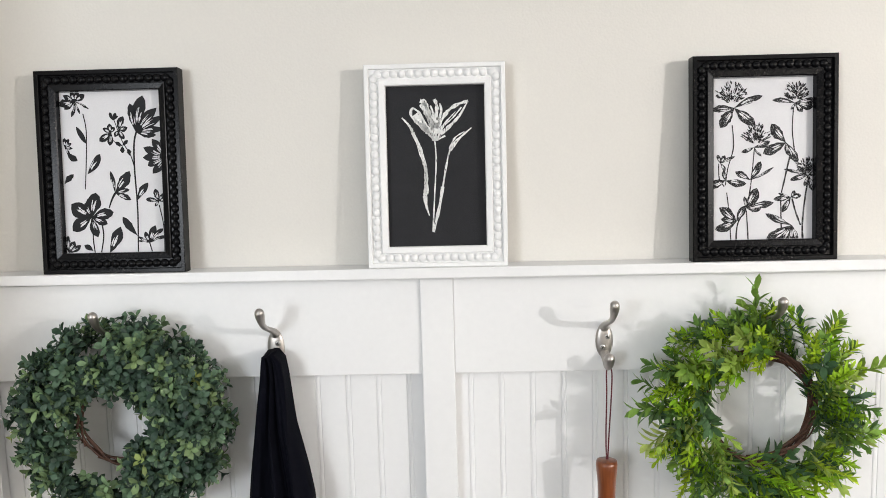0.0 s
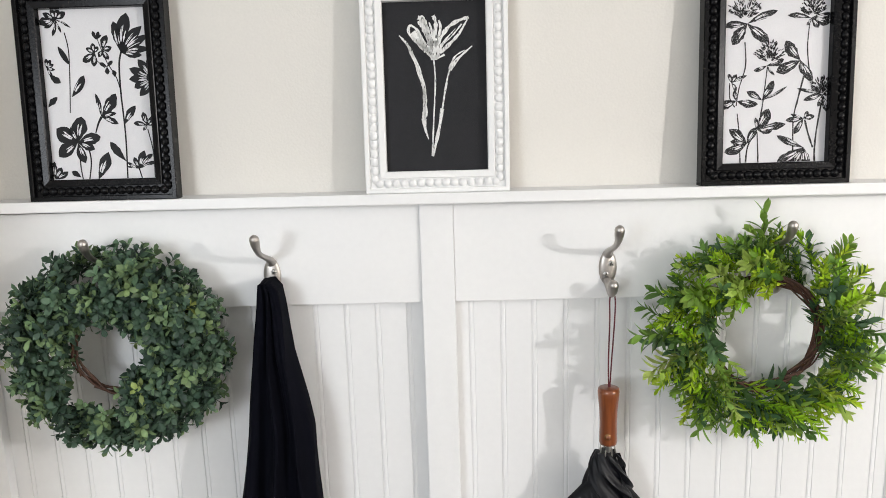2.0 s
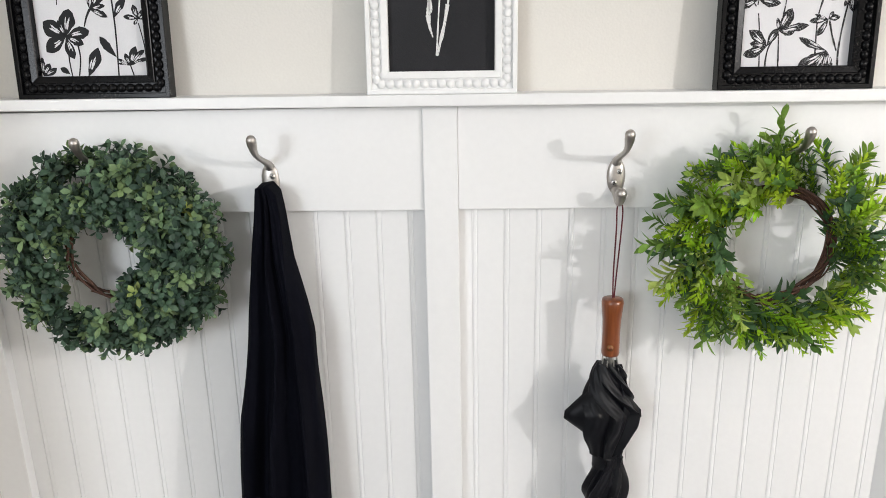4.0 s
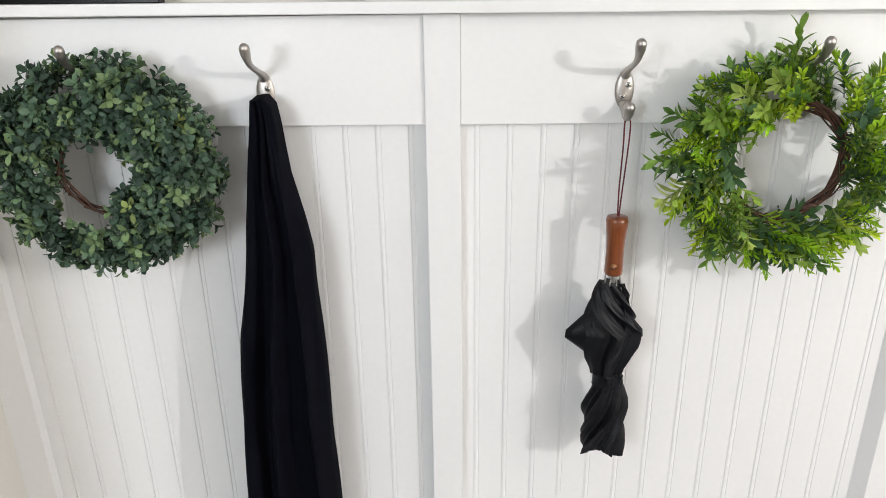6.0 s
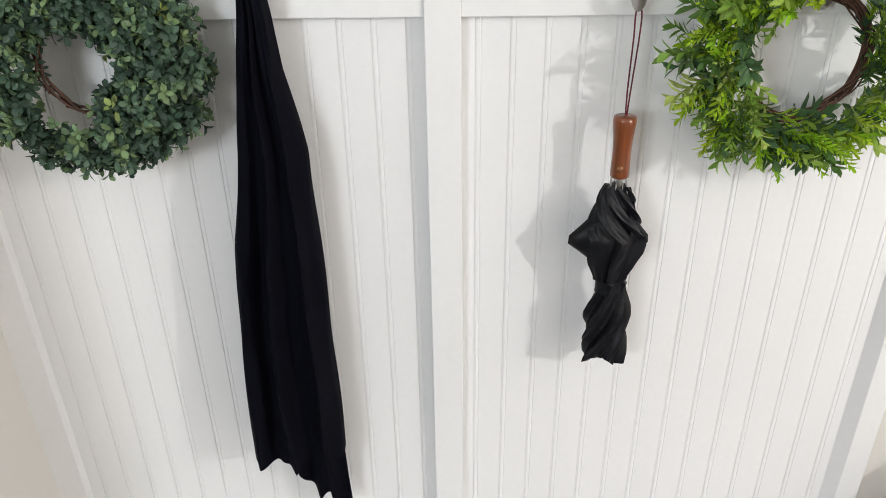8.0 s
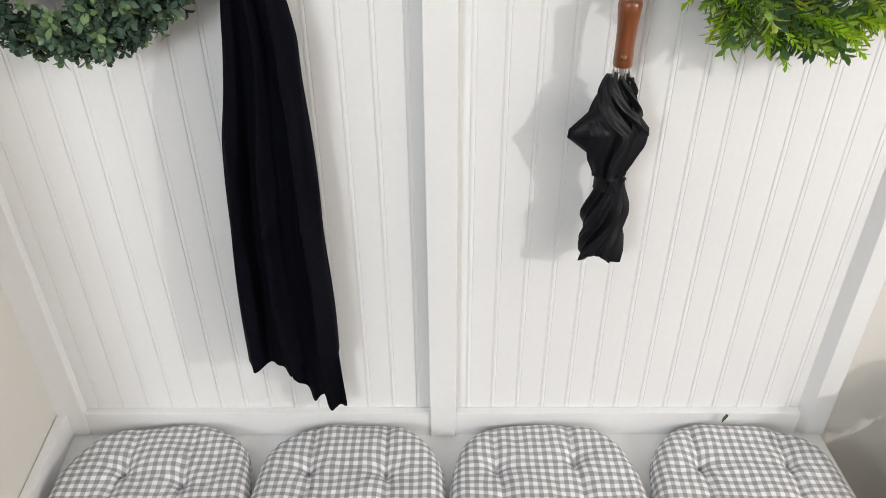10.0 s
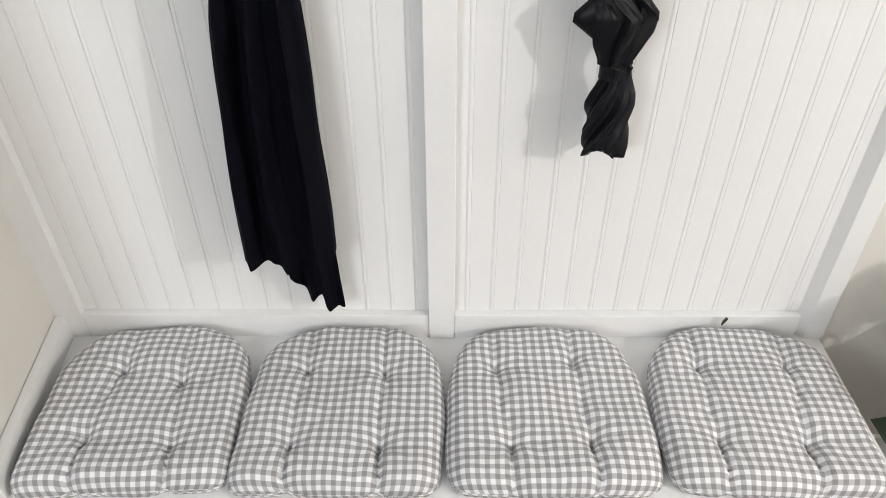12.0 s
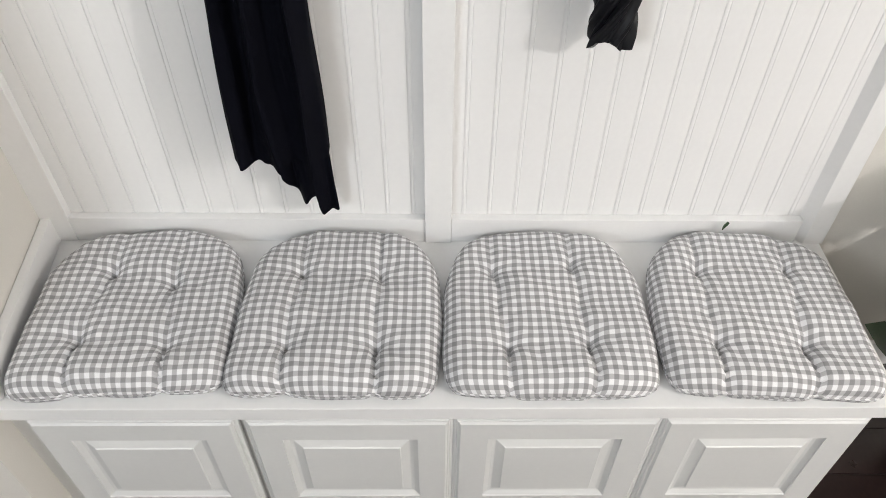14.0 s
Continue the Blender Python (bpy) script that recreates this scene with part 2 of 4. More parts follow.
def wood(name, colour, dark):
    m = material(name, colour, 0.28, vary=0.1)
    nt = m.node_tree
    b = nt.nodes["Principled BSDF"]
    co, mp = nt.nodes.new("ShaderNodeTexCoord"), nt.nodes.new("ShaderNodeMapping")
    mp.inputs["Scale"].default_value = (160, 160, 9)
    nz, ramp = nt.nodes.new("ShaderNodeTexNoise"), nt.nodes.new("ShaderNodeValToRGB")
    nz.inputs["Scale"].default_value, nz.inputs["Detail"].default_value = 1.0, 5
    ramp.color_ramp.elements[0].position, ramp.color_ramp.elements[1].position = 0.3, 0.7
    ramp.color_ramp.elements[0].color, ramp.color_ramp.elements[1].color = (*dark, 1), (*colour, 1)
    nt.links.new(co.outputs["Object"], mp.inputs["Vector"])
    nt.links.new(mp.outputs["Vector"], nz.inputs["Vector"])
    nt.links.new(nz.outputs["Fac"], ramp.inputs["Fac"])
    nt.links.new(ramp.outputs["Color"], b.inputs["Base Color"])
    b.inputs["Coat Weight"].default_value = 0.5
    b.inputs["Coat Roughness"].default_value = 0.15
    return m


M_CHERRY = wood("varnished_cherry_wood", (0.24, 0.068, 0.018), (0.13, 0.032, 0.010))


def leaf_material(name, stops, rough=0.5):
    """Leaf green picked at random from some shades, with a paler midrib side and a little light through the blade."""
    m = bpy.data.materials.new(name)
    m.use_nodes = True
    nt = m.node_tree
    b = nt.nodes["Principled BSDF"]
    b.inputs["Roughness"].default_value = rough
    b.inputs["Specular IOR Level"].default_value = 0.4
    info = nt.nodes.new("ShaderNodeObjectInfo")
    ramp = nt.nodes.new("ShaderNodeValToRGB")
    ramp.color_ramp.interpolation = "LINEAR"
    while len(ramp.color_ramp.elements) < len(stops):
        ramp.color_ramp.elements.new(0.5)
    for e, (p, c) in zip(ramp.color_ramp.elements, stops):
        e.position, e.color = p, (*c, 1)
    nt.links.new(info.outputs["Random"], ramp.inputs["Fac"])
    var = nt.nodes.new("ShaderNodeMapRange")
    var.inputs["To Min"].default_value, var.inputs["To Max"].default_value = 0.65, 1.35
    tone = nt.nodes.new("ShaderNodeAttribute")
    tone.attribute_name = "tone"
    nt.links.new(tone.outputs["Fac"], var.inputs["Value"])
    nz, co = nt.nodes.new("ShaderNodeTexNoise"), nt.nodes.new("ShaderNodeTexCoord")
    nz.inputs["Scale"].default_value = 160
    nt.links.new(co.outputs["Object"], nz.inputs["Vector"])
    n2 = nt.nodes.new("ShaderNodeMapRange")
    n2.inputs["To Min"].default_value, n2.inputs["To Max"].default_value = 0.7, 1.3
    nt.links.new(nz.outputs["Fac"], n2.inputs["Value"])
    mul = nt.nodes.new("ShaderNodeMath")
    mul.operation = "MULTIPLY"
    nt.links.new(var.outputs["Result"], mul.inputs[0])
    nt.links.new(n2.outputs["Result"], mul.inputs[1])
    sc = nt.nodes.new("ShaderNodeVectorMath")
    sc.operation = "SCALE"
    nt.links.new(ramp.outputs["Color"], sc.inputs[0])
    nt.links.new(mul.outputs[0], sc.inputs["Scale"])
    nt.links.new(sc.outputs["Vector"], b.inputs["Base Color"])
    tr, mix = nt.nodes.new("ShaderNodeBsdfTranslucent"), nt.nodes.new("ShaderNodeMixShader")
    nt.links.new(sc.outputs["Vector"], tr.inputs["Color"])
    mix.inputs[0].default_value = 0.22
    out = nt.nodes["Material Output"]
    nt.links.new(b.outputs[0], mix.inputs[1])
    nt.links.new(tr.outputs[0], mix.inputs[2])
    nt.links.new(mix.outputs[0], out.inputs["Surface"])
    return m


M_BOX = leaf_material("boxwood_leaf", [(0.0, (0.030, 0.055, 0.040)), (0.35, (0.052, 0.096, 0.062)), (0.60, (0.090, 0.155, 0.092)), (0.82, (0.125, 0.205, 0.110)), (0.95, (0.19, 0.27, 0.11)), (1.0, (0.34, 0.40, 0.10))])
M_LAUREL = leaf_material("laurel_leaf", [(0.0, (0.07, 0.15, 0.035)), (0.3, (0.13, 0.25, 0.04)), (0.6, (0.21, 0.34, 0.05)), (0.8, (0.31, 0.44, 0.075)), (1.0, (0.46, 0.55, 0.14))])
M_FRESH = leaf_material("fresh_green_leaf", [(0.0, (0.22, 0.42, 0.015)), (0.6, (0.33, 0.52, 0.02)), (1.0, (0.46, 0.58, 0.035))])
M_OLIVE = leaf_material("dark_laurel_leaf", [(0.0, (0.050, 0.110, 0.050)), (0.5, (0.075, 0.155, 0.055)), (1.0, (0.12, 0.22, 0.06))])
M_DEEP = leaf_material("deep_green_leaf", [(0.0, (0.014, 0.034, 0.014)), (1.0, (0.026, 0.062, 0.022))], 0.35)


# ---- pictures on the ledge ----
FD, BW = 0.022, 0.034              # depth of a frame, width of its border
OW, OH = 0.164, 0.264              # the drawings are laid out on this size


def lens_shape(bm, x, z, angle, length, width, bend=0.0, y=0.0, skew=0.5, rough=0.0):
    """A petal or leaf lying flat: from its foot at x, z along angle (degrees from right, up positive)."""
    n, a = 9, radians(angle)
    ux, uz, left, right = math.cos(a), math.sin(a), [], []
    for k in range(n + 1):
        s = k / n
        w = width * 0.5 * max(0.0, math.sin(math.pi * s ** (math.log(0.5) / math.log(skew)))) ** 0.75 + 0.0002
        w *= 1 + rough * random.uniform(-1, 1)
        off = bend * length * math.sin(math.pi * s)
        px, pz = x + ux * length * s - uz * off, z + uz * length * s + ux * off
        left.append(bm.verts.new((px - uz * w, y, pz + ux * w)))
        right.append(bm.verts.new((px + uz * w, y, pz - ux * w)))
    for k in range(n):
        bm.faces.new((right[k], right[k + 1], left[k + 1], left[k]))


def stroke(bm, pts, w0, w1, y=0.0, rough=0.0):
    """A drawn line through points, smoothed, of changing width."""
    pts = [Vector((p[0], 0, p[1])) for p in pts]
    fine = []
    for k in range(len(pts) - 1):
        p0, p1, p2, p3 = pts[max(k - 1, 0)], pts[k], pts[k + 1], pts[min(k + 2, len(pts) - 1)]
        for j in range(6):
            t = j / 6
            fine.append(0.5 * (2 * p1 + (p2 - p0) * t + (2 * p0 - 5 * p1 + 4 * p2 - p3) * t * t + (3 * p1 - p0 - 3 * p2 + p3) * t ** 3))
    fine.append(pts[-1])
    rows = []
    for k, p in enumerate(fine):
        d = (fine[min(k + 1, len(fine) - 1)] - fine[max(k - 1, 0)]).normalized()
        s = k / (len(fine) - 1)
        w = (w0 + (w1 - w0) * s) / 2 * (1 + rough * random.uniform(-1, 1))
        rows.append((bm.verts.new((p.x - d.z * w, y, p.z + d.x * w)), bm.verts.new((p.x + d.z * w, y, p.z - d.x * w))))
    for a, b in zip(rows, rows[1:]):
        bm.faces.new((a[1], b[1], b[0], a[0]))


def clip_to_opening(bm):
    for co, no in (((0.0003, 0, 0), (-1, 0, 0)), ((OW - 0.0003, 0, 0), (1, 0, 0)), ((0, 0, -0.0003), (0, 0, 1)), ((0, 0, 0.0003 - OH), (0, 0, -1))):
        bmesh.ops.bisect_plane(bm, geom=bm.verts[:] + bm.edges[:] + bm.faces[:], plane_co=co, plane_no=no, clear_outer=True)


def mm(*pts):
    """Millimetres across and down the print, to metres."""
    return [(u / 1000, -v / 1000) for u, v in pts]


def bloom(ink, gap, u, v, petals, slit=True):
    """Petals as angle, length, width in mm round a foot; each with pale slits."""
    x, z = u / 1000, -v / 1000
    for angle, length, width in petals:
        lens_shape(ink, x, z, angle, length * 1.08 / 1000, width * 1.08 / 1000, random.uniform(-0.06, 0.06), 0, 0.6, 0.14)
        if slit:
            for off in (-8, random.choice((-3, 3)), 8):
                a = radians(angle + off)
                lens_shape(gap, x + math.cos(a) * length * 0.00028, z + math.sin(a) * length * 0.00028, angle + off * 0.5, length * random.uniform(0.00030, 0.00050), width * random.uniform(0.00005, 0.00011), 0.03, -0.0003, 0.5, 0.5)


def art_meadow():
    """Black brush flowers on white."""
    ink, gap = bmesh.new(), bmesh.new()
    bloom(ink, gap, 24, 14, [(190, 26, 12), (215, 20, 8), (255, 24, 5), (290, 20, 3), (330, 24, 3), (75, 16, 9), (110, 16, 8), (35, 18, 9), (150, 20, 7)])
    stroke(ink, mm((36, 34), (40, 62), (38, 107), (34, 158)), 0.0018, 0.0014)
    lens_shape(ink, 0.039, -0.083, 118, 0.032, 0.008)
    bloom(ink, gap, 39, 133, [(57, 36, 12)])
    stroke(ink, mm((85, 44), (97, 80), (109, 102), (115, 124)), 0.0012, 0.0016)
    stroke(ink, mm((76, 70), (84, 80), (94, 90)), 0.001, 0.0012)
    bloom(ink, gap, 80, 66, [(60, 10, 7), (150, 14, 7), (215, 22, 11), (262, 20, 8), (100, 14, 7)])
    bloom(ink, gap, 92, 62, [(70, 22, 10), (15, 14, 8), (300, 16, 8), (240, 12, 6)])
    bloom(ink, gap, 84, 46, [(70, 12, 5), (110, 13, 5), (40, 10, 3)], False)
    bloom(ink, gap, 97, 88, [(45, 12, 5), (150, 12, 5), (270, 11, 6)], False)
    bloom(ink, gap, 108, 104, [(100, 10, 6)], False)
    bloom(ink, gap, 120, 66, [(100, 44, 15), (78, 56, 19), (48, 48, 13), (30, 46, 12), (5, 40, 11), (350, 30, 9)])
    stroke(ink, mm((121, 64), (116, 85), (115, 128), (117, 193), (115, 264)), 0.0030, 0.0022)
    bloom(ink, gap, 166, 108, [(125, 34, 13), (155, 36, 13), (180, 34, 13), (205, 30, 13), (230, 32, 12), (100, 30, 10)])
    bloom(ink, gap, 4, 88, [(60, 14, 6), (30, 12, 5), (90, 14, 6), (350, 12, 4), (300, 14, 4)])
    bloom(ink, gap, 7, 97, [(320, 20, 9)], False)
    bloom(ink, gap, 1, 148, [(45, 20, 8)], False)
    bloom(ink, gap, 82, 165, [(55, 40, 15), (100, 34, 6), (12, 22, 7), (335, 26, 8)])
    stroke(ink, mm((82, 165), (76, 176), (71, 190)), 0.004, 0.0018)
    bloom(ink, gap, 42, 204, [(145, 36, 24), (78, 38, 21), (112, 24, 12), (12, 34, 17), (215, 36, 20), (285, 32, 12), (335, 26, 12)])
    stroke(ink, mm((44, 216), (43, 240), (45, 264)), 0.0022, 0.0018)
    stroke(ink, mm((58, 214), (60, 236), (55, 264)), 0.0024, 0.002)
    bloom(ink, gap, 69, 264, [(66, 44, 16)])
    bloom(ink, gap, 115, 236, [(126, 36, 11)], False)
    bloom(ink, gap, 117, 178, [(57, 32, 10)])
    stroke(ink, mm((152, 186), (158, 222), (158, 264)), 0.0016, 0.0018)
    bloom(ink, gap, 152, 180, [(105, 20, 8), (170, 20, 7), (20, 14, 6), (60, 14, 5), (230, 10, 4)])
    bloom(ink, gap, 134, 248, [(70, 28, 10), (110, 18, 7), (45, 30, 8), (150, 20, 4), (20, 28, 6), (170, 18, 3)])
    stroke(ink, mm((134, 248), (138, 264)), 0.002, 0.002)
    bloom(ink, gap, 2, 262, [(60, 20, 9), (30, 22, 8), (90, 26, 8)])
    bloom(ink, gap, 42, 260, [(145, 16, 7)], False)
    return ink, gap


def clover_head(ink, u, v, r):
    for k in range(150):
        a = random.uniform(20, 160)
        d = random.uniform(0.15, 1.0) * r
        lens_shape(ink, (u + d * math.cos(radians(a)) * 0.75) / 1000, -(v - d * math.sin(radians(a))) / 1000, a + random.uniform(-14, 14), random.uniform(3, 7) / 1000, random.uniform(0.8, 2.0) / 1000, 0, 0, 0.5, 0.3)


def art_clover():
    """Black botanical clover stems on white."""
    ink, gap = bmesh.new(), bmesh.new()
    clover_head(ink, 26, 36, 34)
    bloom(ink, gap, 30, 42, [(22, 46, 10), (320, 42, 15), (235, 36, 16), (185, 34, 10)])
    stroke(ink, mm((27, 70), (29, 106), (20, 140), (16, 168)), 0.002, 0.0016, 0, 0.2)
    clover_head(ink, 130, 34, 30)
    bloom(ink, gap, 128, 36, [(172, 34, 8), (345, 28, 14), (8, 32, 12), (310, 18, 9), (240, 12, 4)])
    stroke(ink, mm((126, 42), (124, 80), (128, 116)), 0.0016, 0.0022, 0, 0.2)
    bloom(ink, gap, 114, 100, [(128, 36, 16), (205, 38, 16), (300, 36, 12), (280, 20, 7)])
    stroke(ink, mm((120, 124), (112, 160), (106, 194), (108, 264)), 0.003, 0.002, 0, 0.2)
    clover_head(ink, 66, 102, 30)
    bloom(ink, gap, 62, 107, [(20, 26, 9), (200, 20, 6), (310, 18, 4)])
    stroke(ink, mm((63, 108), (60, 140), (56, 176), (50, 204), (36, 232), (33, 264)), 0.0016, 0.0028, 0, 0.2)
    bloom(ink, gap, 56, 160, [(60, 32, 11), (150, 26, 9), (28, 40, 4)])
    bloom(ink, gap, 8, 132, [(60, 14, 7), (25, 24, 5), (110, 14, 6), (300, 14, 5)])
    stroke(ink, mm((5, 132), (6, 156), (14, 170)), 0.0016, 0.002, 0, 0.2)
    bloom(ink, gap, 16, 160, [(350, 32, 11), (205, 26, 12), (100, 16, 6)])
    stroke(ink, mm((18, 180), (22, 214), (25, 264)), 0.0016, 0.002, 0, 0.2)
    bloom(ink, gap, 50, 206, [(62, 34, 15), (10, 42, 11), (355, 22, 14), (100, 18, 6)])
    bloom(ink, gap, 34, 228, [(140, 34, 14), (200, 34, 14), (60, 28, 10), (170, 24, 10)])
    stroke(ink, mm((50, 210), (52, 240), (53, 264)), 0.002, 0.0024, 0, 0.2)
    clover_head(ink, 150, 156, 28)
    bloom(ink, gap, 150, 154, [(165, 38, 5), (195, 28, 8), (290, 28, 9), (20, 20, 12), (250, 18, 6)])
    stroke(ink, mm((150, 160), (144, 200), (141, 236), (142, 264)), 0.0022, 0.0034, 0, 0.2)
    bloom(ink, gap, 122, 190, [(185, 26, 9), (10, 16, 8), (240, 26, 9), (160, 20, 5), (60, 12, 6)])
    stroke(ink, mm((124, 192), (130, 214), (138, 236)), 0.003, 0.0024, 0, 0.3)
    bloom(ink, gap, 124, 236, [(155, 44, 9), (212, 46, 18), (265, 30, 10), (235, 34, 14), (290, 26, 9)])
    return ink, gap


def art_tulip():
    """One white brushed tulip on charcoal."""
    ink, gap = bmesh.new(), bmesh.new()
    stroke(ink, mm((73, 80), (54, 64), (38, 46), (39, 33)), 0.0060, 0.0030, 0, 0.35)
    stroke(ink, mm((39, 33), (50, 40), (60, 58), (72, 74)), 0.0035, 0.0050, 0, 0.35)
    stroke(ink, mm((44, 44), (54, 58), (66, 74)), 0.0100, 0.0110, 0, 0.35)
    stroke(ink, mm((57, 26), (66, 44), (74, 66)), 0.0100, 0.0090, 0, 0.35)
    stroke(ink, mm((52, 58), (62, 68), (74, 80)), 0.0050, 0.0070, 0, 0.4)
    stroke(ink, mm((53, 22), (62, 27), (68, 45), (74, 72)), 0.0085, 0.0050, 0, 0.35)
    stroke(ink, mm((56, 34), (64, 48), (72, 70)), 0.0020, 0.0045, 0, 0.4)
    stroke(ink, mm((77, 20), (81, 34), (76, 66)), 0.0050, 0.0065, 0, 0.35)
    stroke(ink, mm((70, 30), (74, 42), (75, 66)), 0.0020, 0.0040, 0, 0.4)
    stroke(ink, mm((86, 27), (88, 41), (80, 68)), 0.0022, 0.0055, 0, 0.4)
    stroke(ink, mm((79, 83), (100, 66), (118, 48), (133, 24)), 0.0070, 0.0020, 0, 0.4)
    stroke(ink, mm((80, 68), (97, 42), (114, 30), (133, 24)), 0.0060, 0.0045, 0, 0.4)
    stroke(ink, mm((82, 75), (98, 55), (112, 41)), 0.0050, 0.0010, 0, 0.5)
    stroke(ink, mm((90, 66), (108, 50), (122, 34)), 0.0012, 0.0026, 0, 0.5)
    stroke(ink, mm((76, 58), (77, 72), (77, 88)), 0.0090, 0.0110, 0, 0.2)
    stroke(ink, mm((66, 78), (78, 86), (94, 80)), 0.0020, 0.0030, 0, 0.4)
    stroke(ink, mm((76, 84), (78, 120), (74, 180), (70, 238)), 0.0022, 0.0026, 0, 0.15)
    stroke(ink, mm((22, 49), (34, 62), (42, 76)), 0.002, 0.005, 0, 0.25)
    stroke(ink, mm((34, 62), (46, 90), (57, 127)), 0.0045, 0.003, 0, 0.4)
    stroke(ink, mm((38, 68), (52, 98), (60, 134), (61, 176)), 0.0015, 0.0065, 0, 0.35)
    stroke(ink, mm((60, 128), (59, 165), (58, 182)), 0.004, 0.0075, 0, 0.35)
    stroke(ink, mm((58, 180), (60, 196), (65, 212)), 0.0065, 0.0012, 0, 0.3)
    stroke(ink, mm((71, 239), (82, 196), (88, 164)), 0.0035, 0.0065, 0, 0.35)
    stroke(ink, mm((88, 166), (93, 138), (97, 120)), 0.004, 0.002, 0, 0.5)
    stroke(ink, mm((96, 122), (100, 108), (104, 98)), 0.002, 0.003, 0, 0.3)
    stroke(ink, mm((102, 104), (114, 88), (138, 68)), 0.007, 0.0016, 0, 0.3)
    stroke(ink, mm((101, 102), (110, 84), (126, 74)), 0.003, 0.0015, 0, 0.4)
    return ink, gap


def bead_mesh(mat):
    bm = bmesh.new()
    bmesh.ops.create_uvsphere(bm, u_segments=10, v_segments=6, radius=1)
    me = bpy.data.meshes.new("bead")
    bm.to_mesh(me)
    bm.free()
    me.shade_smooth()
    me.materials.append(mat)
    return me


def picture(x, turn, mat, paper, ink_mat, art, label, FW, FH, dx=0.0, dz=0.0):
    """A leaning beaded frame, standing on its lower edge. Local: x across from the left, y back from the front, z up."""
    lean = math.degrees(math.atan2(0.018, FH))
    ob = thing("picture_frame", pose(x, -0.026, CAP_Z1 + 0.0004 - x * math.tan(radians(TILT)), -lean, TILT, turn), label, "picture frame", "pictures on the ledge")
    # border as mitred rails: outer rim, channel for the beads, inner lip
    prof = [(0.0, FD), (0.0, 0.0012), (0.0012, 0.0), (0.0066, 0.0), (0.0074, 0.001), (0.0078, 0.0055), (0.0228, 0.0055), (0.0233, 0.0015), (0.0242, 0.0008), (BW - 0.0015, 0.0022), (BW, 0.0035), (BW, FD)]
    corner = [(0, 0, 1, 1), (FW, 0, -1, 1), (FW, FH, -1, -1), (0, FH, 1, -1)]
    for k in range(4):
        a, b = corner[k], corner[(k + 1) % 4]
        bm = bmesh.new()
        rows = [[bm.verts.new((c[0] + c[2] * i, y, c[1] + c[3] * i)) for i, y in prof] for c in (a, b)]
        for j in range(len(prof)):
            n = (j + 1) % len(prof)
            bm.faces.new((rows[0][j], rows[1][j], rows[1][n], rows[0][n]))
        part("rail", bm, mat, ob)
    bm = bmesh.new()
    box(bm, BW - 0.002, FW - BW + 0.002, 0.0150, 0.0200, BW - 0.002, FH - BW + 0.002)
    board = part("print", bm, paper, ob, "printed panel set back in the frame")
    ink, gap = art()
    for bmx, m, nm, dy in ((ink, ink_mat, "drawing", 0.0146), (gap, paper, "highlights", 0.0144)):
        bmesh.ops.translate(bmx, vec=(dx, 0, -dz), verts=bmx.verts)
        clip_to_opening(bmx)
        bmesh.ops.scale(bmx, vec=((FW - 2 * BW) / OW, 1, (FH - 2 * BW) / OH), verts=bmx.verts)
        bmesh.ops.translate(bmx, vec=(BW, dy, FH - BW), verts=bmx.verts)
        part(nm, bmx, m, board)["kind"] = "stuff"
    me = BEADS[mat.name]
    nx, nz, c = 15, 22, 0.0153
    sx, sz = (FW - 2 * c) / nx, (FH - 2 * c) / nz
    spots = [(c + sx * (k + 0.5), zz, sx * 0.57, 0.0070) for k in range(nx) for zz in (c, FH - c)]
    spots += [(xx, c + sz * (k + 0.5), 0.0070, sz * 0.57) for k in range(nz) for xx in (c, FW - c)]
    for px, pz, rx, rz in spots:
        share("bead", me, ob, Matrix.LocRotScale((px, 0.0062, pz), None, (rx, 0.0058, rz)))
    return ob


BEADS = {M_BLACK.name: bead_mesh(M_BLACK), M_WHITE.name: bead_mesh(M_WHITE)}
random.seed(3)
picture(-0.654, 0, M_BLACK, M_PAPER, M_INK, art_meadow, "black beaded frame with a black flower print", 0.240, 0.335, 0.001, 0.001)
picture(-0.110, 0, M_WHITE, M_CHARCOAL, M_CHALK, art_tulip, "white beaded frame with a white tulip on charcoal", 0.229, 0.330, 0.004, 0.002)
picture(0.418, 0.5, M_BLACK, M_PAPER, M_WORN_INK, art_clover, "black beaded frame with a clover botanical print", 0.231, 0.329, 0.007, 0.006)


